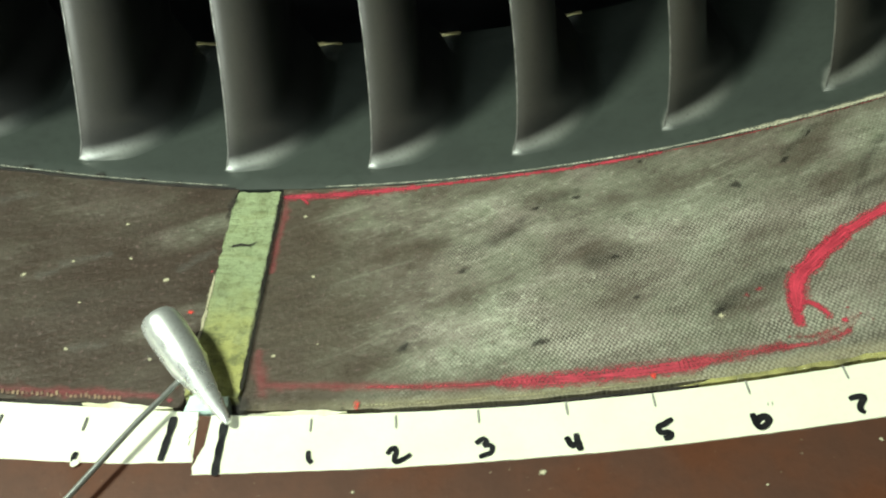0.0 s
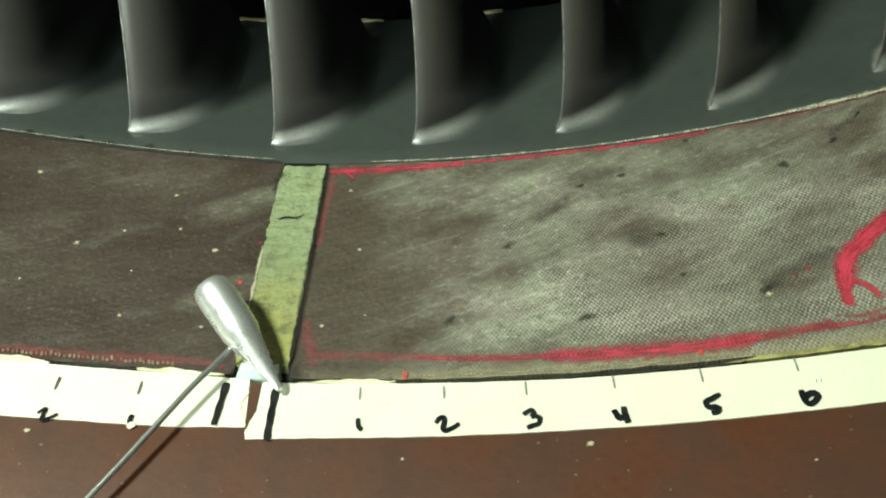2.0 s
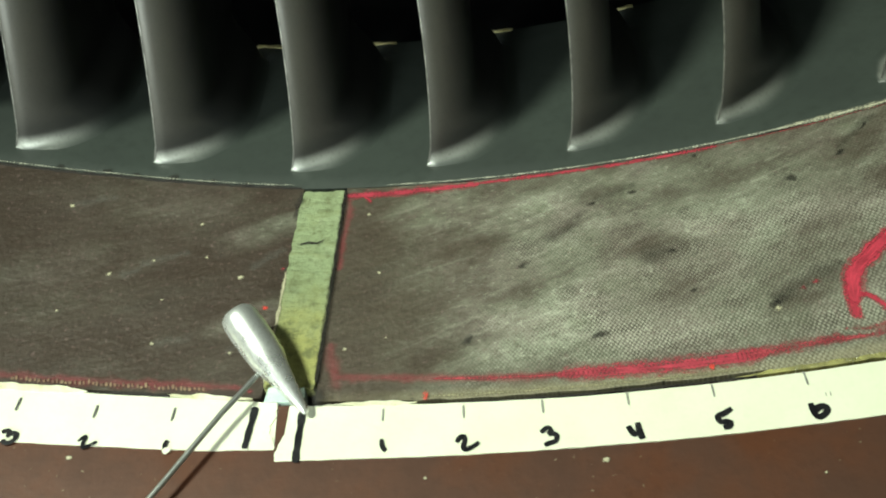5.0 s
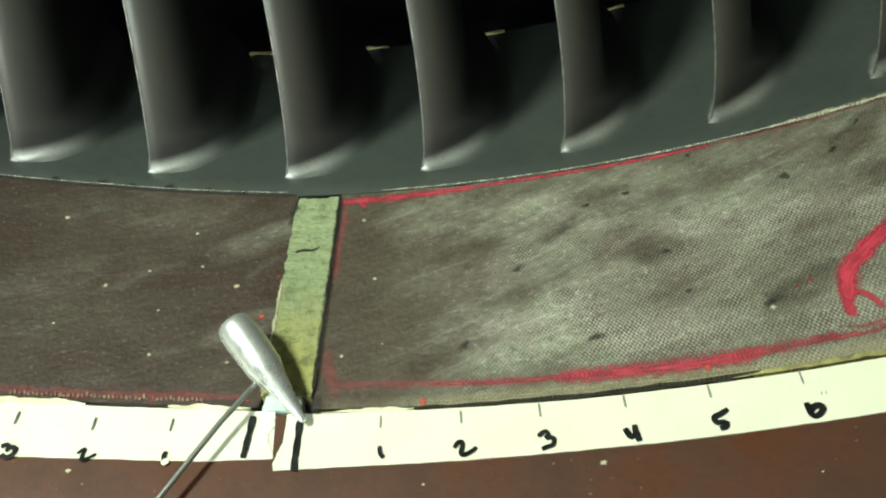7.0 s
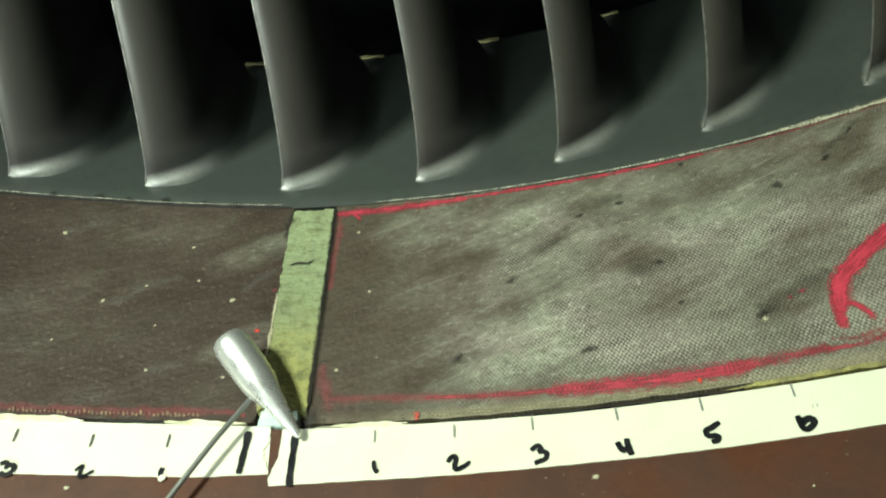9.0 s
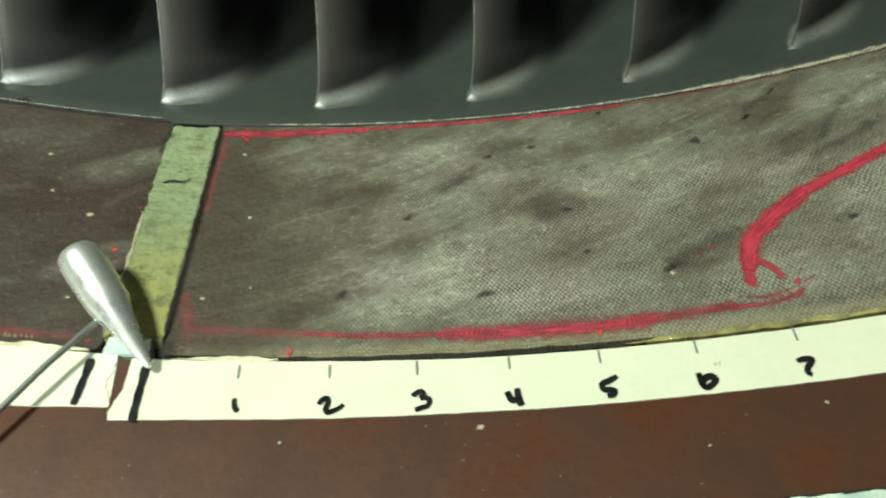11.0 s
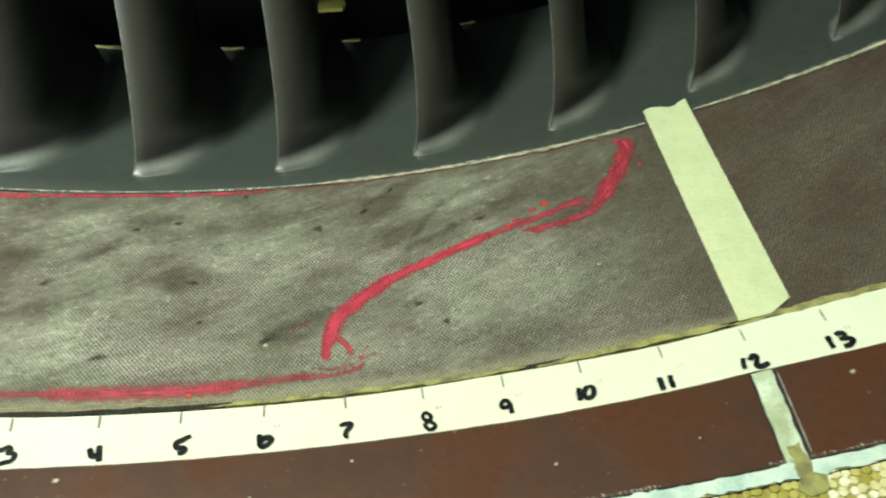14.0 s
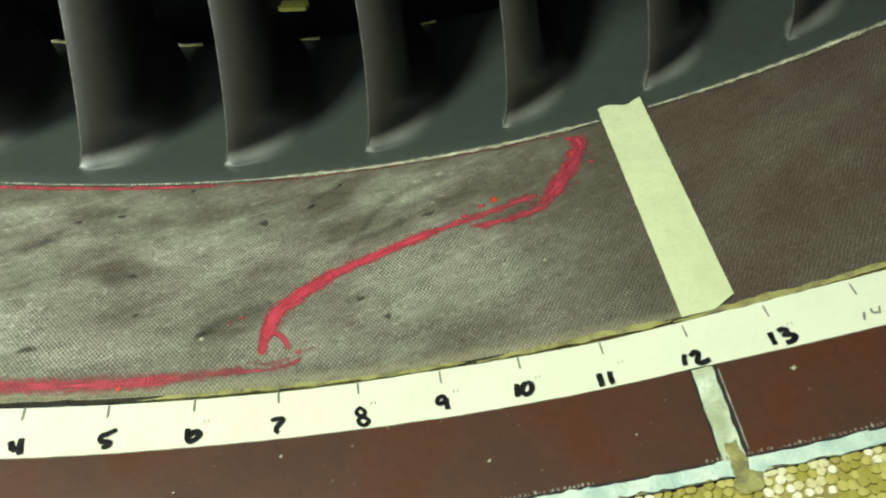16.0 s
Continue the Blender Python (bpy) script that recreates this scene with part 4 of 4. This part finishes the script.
part("paint_stroke", stroke(mm((274, 67), (280, 72.5), (286.5, 79.5), (292, 87), (295, 93), (293.4, 99.5)), 0.0068, 0.6, 33, h=0.00013), RED_MID, liner_right, "broad red brushed stroke")
part("paint_smear", stroke(mm((268, 66), (278, 71), (287, 82), (293, 93)), 0.0085, 0.5, 31, h=0.00009), RED_FAINT, liner_right, "thin red paint smear")
part("paint_smear", stroke(mm((168, 15), (174, 13.4), (182, 15), (189, 19)), 0.0070, 0.5, 32, h=0.00009), RED_FAINT, liner_right, "thin red paint smear")
part("paint_branch", stroke(mm((173.8, 27), (177, 25), (180, 21), (181, 18)), 0.0021, 0.4, 15), RED, liner_right, "red paint branch")
for i, (s, y, r, m) in enumerate(((257.2, 73.4, 1.5, RED_HOT), (252, 71.4, 1.3, RED), (245, 67.8, 1.3, RED), (242, 66, 1.0, RED_HOT), (184, 17, 1.1, RED), (188.5, 18.2, 0.8, RED_DRY), (164.7, 33, 1.9, RED_DRY), (160.5, 31.6, 1.3, RED_DRY),
                                  (161, 31, 0.7, RED_DRY), (191, 15.6, 0.7, RED_DRY), (225, 58, 0.8, RED_DRY), (268, 58, 0.8, RED_DRY), (128, 8.2, 0.9, RED_HOT), (168, 14.5, 0.9, RED_DRY), (176, 14, 0.8, RED_DRY), (297.5, 88, 1.2, RED_DRY), (296.5, 83, 1.0, RED), (289, 73.5, 1.1, RED_DRY), (298, 92, 1.0, RED_DRY), (291, 98.5, 1.5, RED), (286, 84, 1.0, RED_HOT), (290.5, 90, 1.0, RED_HOT), (181, 13.4, 1.3, RED_DRY), (186, 21, 1.0, RED_DRY))):
    part("paint_dab", blot(s / 1000, y / 1000, r / 1000, 1.25, 0.3, i), m, liner_right, "small red paint dab")
part("paint_dab", stroke(mm((39.1, 8.6), (39.0, 4.4)), 0.0019, 0.3, 3, h=0.0009), RED_HOT, liner_right, "bright red dab")
for i, (s, y, w, a) in enumerate(((-21.2, 44, 0.9, 0), (-17.5, 62, 1.0, 1.2), (-19, 15, 1.4, 1.4), (-20, 10, 1.2, 0))):
    part("paint_dab", blot(s / 1000, y / 1000, w / 1000, 1.4, a, 40 + i), RED_HOT if i == 0 else RED_DRY, liner_left, "small red paint dab")
part("paint_line", stroke(mm((-190, 15), (-130, 13.6), (-100, 12.8), (-66, 12.2), (-40, 12), (-22, 11.4)), 0.0050, 0.3, 21), RED_WASH, liner_left, "rubbed red paint line")

# scuffs, dark marks, pale flecks
for i, line in enumerate((mm((-73, 62), (-64, 66.5), (-54, 70)), mm((-59, 28), (-52, 29.5), (-44, 31)), mm((-31, 61), (-24, 67), (-17, 72)), mm((-109, 90), (-100, 94), (-90, 97)), mm((-32, 24), (-26, 30), (-19, 36)),
                          mm((-80, 57), (-70, 61)))):
    part("scuff", stroke(line, 0.0055, 0.4, 90 + i, 0.0012, 0.15, 0.00010), SCUFF, liner_left, "thin pale scuff")
for i, (line, width) in enumerate((
        (mm((178, 80.5), (189.6, 88.4), (196.9, 94.6), (203.5, 98)), 0.0032), (mm((200.5, 60), (205, 63.8), (212.8, 66.4), (218.6, 68.9), (228, 72)), 0.0042),
        (mm((147.5, 25.8), (157.5, 32.2), (165.4, 36.1), (176, 38.4)), 0.0075), (mm((151, 28), (158, 31)), 0.0050),
        (mm((80, 67), (90.5, 72.4), (96, 79.5)), 0.0055), (mm((99, 84.5), (108.6, 86.2), (118, 90.4)), 0.0050), (mm((112, 55.4), (128, 54.2)), 0.0085),
        (mm((204, 66), (213, 78), (222, 86), (243, 91)), 0.0045))):
    part("smear", stroke(line, width * 1.35, 0.15, 70 + i, 0.0015, 0.3, 0.00007), SMEAR, liner_right, "thin dark oily smear")
for i, (s, y, r, st, a) in enumerate(((72.1, 56.7, 1.3, 1.6, 0.3), (52.6, 27, 1.9, 1.8, 0.5), (96, 24.7, 1.6, 1.7, 0.2), (128, 37.2, 1.2, 1.3, 0), (169, 77.5, 1.9, 1.3, 0.2), (151.2, 27.4, 1.3, 2.2, 0.5),
                                      (124.6, 55.1, 0.9, 1.6, 0), (114.9, 85.1, 1.2, 1.5, 0), (100, 82.5, 0.9, 2.5, 0.1), (187, 84, 0.9, 3.2, 0.65), (198, 94, 0.8, 3.0, 0.7), (140, 98, 1.2, 1.3, 0), 
                                      (205, 36, 1.6, 1.6, 0.3), (232, 72, 1.2, 2.6, 0.3), (214, 27, 1.4, 1.4, 0))):
    part("stain", blot(s / 1000, y / 1000, r * 1.25 / 1000, st, a, i + 3), SMUDGE, liner_right, "dark oily mark")
for i, (s, y, r) in enumerate(((12.9, 88.2, 1.0), (19.4, 58.8, 0.9), (10.1, 26.1, 0.9), (151.6, 25.6, 1.3), (24, 30, 0.5), (90, 62, 0.5), (140, 60, 0.5), (220, 40, 0.7), (270, 40, 0.9), (118, 42, 0.5))):
    part("fleck", blot(s / 1000, y / 1000, r / 1000, 1.1, 0, i + 60), GLUE, liner_right, "pale glue fleck")
for i, (s, y, r) in enumerate(((-82.7, 57.7, 1.1), (-108, 90.2, 1.2), (-48.1, 67.3, 0.7), (-58.3, 28, 0.9), (-33, 58, 1.2), (-54, 84, 0.9), (-125, 30, 1.0), (-68, 65, 0.7), (-30, 25, 0.8), (-96, 40, 0.6), (-60, 47, 0.6))):
    part("fleck", blot(s / 1000, y / 1000, r / 1000, 1.1, 0, i + 80), GLUE, liner_left, "pale glue fleck")
for i, (s, y, r) in enumerate(((93.1, -18.5, 1.1), (-42.2, -11.6, 1.1), (-72, -15, 0.9), (40, -21, 0.6), (180, -20, 0.6), (240, -30, 0.6), (330, -20, 0.9), (150, -28, 0.5), (282, -30, 0.5))):
    tagged(part("fleck", blot(s / 1000, y / 1000, r / 1000, 1.2, 0.3, i + 90, 0.0006 if i != 1 else 0.001), GLUE if i != 1 else RULER), "pale fleck on the red-brown liner", "fleck", kind="structure")

tagged(part("yellow_tag", blot(0.1735, 0.245, 0.006, 1.2, 0.1, 5, -0.004, 0.002), TAG), "small yellow patch in the dark behind the vanes", "tag", kind="structure")

# ---- tap hammer lying on the liner ----
def lathe(profile, n=24):
    bm = bmesh.new()
    rows = [[bm.verts.new((r * math.cos(2 * math.pi * i / n), r * math.sin(2 * math.pi * i / n), z)) for i in range(n)] for z, r in profile]
    for p, q in zip(rows, rows[1:]):
        for i in range(n):
            bm.faces.new((p[i], p[(i + 1) % n], q[(i + 1) % n], q[i]))
    bm.faces.new(rows[0])
    bm.faces.new(rows[-1])
    return bm


hammer = tagged(new("tap_hammer"), "small polished steel tap hammer with a thin wire handle", "hammer")
hs, hy = -0.013, 0.0165
bm = lathe([(-0.0200, 0.0043), (-0.0197, 0.0051), (-0.0188, 0.0058), (-0.0165, 0.0063), (-0.0120, 0.0064), (-0.006, 0.0063), (0.000, 0.0060), (0.006, 0.0051), (0.012, 0.0038), (0.0190, 0.0020), (0.0225, 0.0011), (0.0231, 0.0004)], 32)
for v in bm.verts:
    # two ground flats towards the point
    if v.co.z > 0.001:
        v.co.y = max(-0.0052 + 0.18 * v.co.z, min(0.0052 - 0.18 * v.co.z, v.co.y))
head = part("head", bm, CHROME, hammer, "polished steel tapered head with ground flats")
head.matrix_world = seat(hs, hy, 0.0092, -50) @ pose(0, 0, 0, 0, 104, 0)
line = [seat(hs, hy, 0.007).translation, spot(-0.025, -0.002, 0.0070), spot(-0.039, -0.026, 0.0060), spot(-0.063, -0.066, 0.004), spot(-0.085, -0.102, 0.0018)]
cu = bpy.data.curves.new("handle", "CURVE")
cu.dimensions, cu.bevel_depth, cu.bevel_resolution = "3D", 0.0009, 3
sp = cu.splines.new("POLY")
sp.points.add(len(line) - 1)
for q, v in zip(sp.points, line):
    q.co = (*v, 1)
tmp = bpy.data.objects.new("handle", cu)
scene.collection.objects.link(tmp)
me = bpy.data.meshes.new_from_object(tmp.evaluated_get(bpy.context.evaluated_depsgraph_get()))
bpy.data.objects.remove(tmp)
me.materials.clear()
me.materials.append(WIRE)
handle = new("handle", me)
handle.parent = hammer
tagged(handle, "thin steel wire handle")

# ---- honeycomb cells, those by the seam singly ----
def cell_mesh(seed, material):
    bm = bmesh.new()
    rnd = random.Random(seed)
    ring, low = [], []
    for i in range(8):
        a = 2 * math.pi * i / 8
        r = 0.00125 * (0.85 + 0.3 * rnd.random())
        ring.append(bm.verts.new((r * math.cos(a), r * math.sin(a), 0.0003)))
        low.append(bm.verts.new((r * 1.12 * math.cos(a), r * 1.12 * math.sin(a), -0.001)))
    c = bm.verts.new((0, 0, 0.00055))
    for i in range(8):
        j = (i + 1) % 8
        bm.faces.new((ring[i], ring[j], c))
        bm.faces.new((low[i], low[j], ring[j], ring[i]))
    return finish("cell", bm, material)


CELLS = [cell_mesh(i, CELL) for i in range(5)]
RESIN_CELLS = [cell_mesh(i, FILLED) for i in range(5, 9)]
rnd = random.Random(4)
for row in range(7):
    for i in range(44):
        s = 0.256 + i * 0.0027 + (0.00135 if row % 2 else 0)
        y = -0.0480 - row * 0.0024
        if rnd.random() < 0.03:
            continue
        filled = wob(s, y, 0.012, 14) < -0.30 or (s > 0.326 and y < -0.0515)
        ob = new("cell", RESIN_CELLS[rnd.randrange(4)] if filled else CELLS[rnd.randrange(5)])
        ob.parent = core
        k = 0.88 + 0.3 * rnd.random()
        ob.matrix_world = seat(s + rnd.uniform(-0.0004, 0.0004), y + rnd.uniform(-0.0003, 0.0003), -0.0001, rnd.uniform(0, 360)) @ Matrix.Diagonal((k, k, 1, 1))
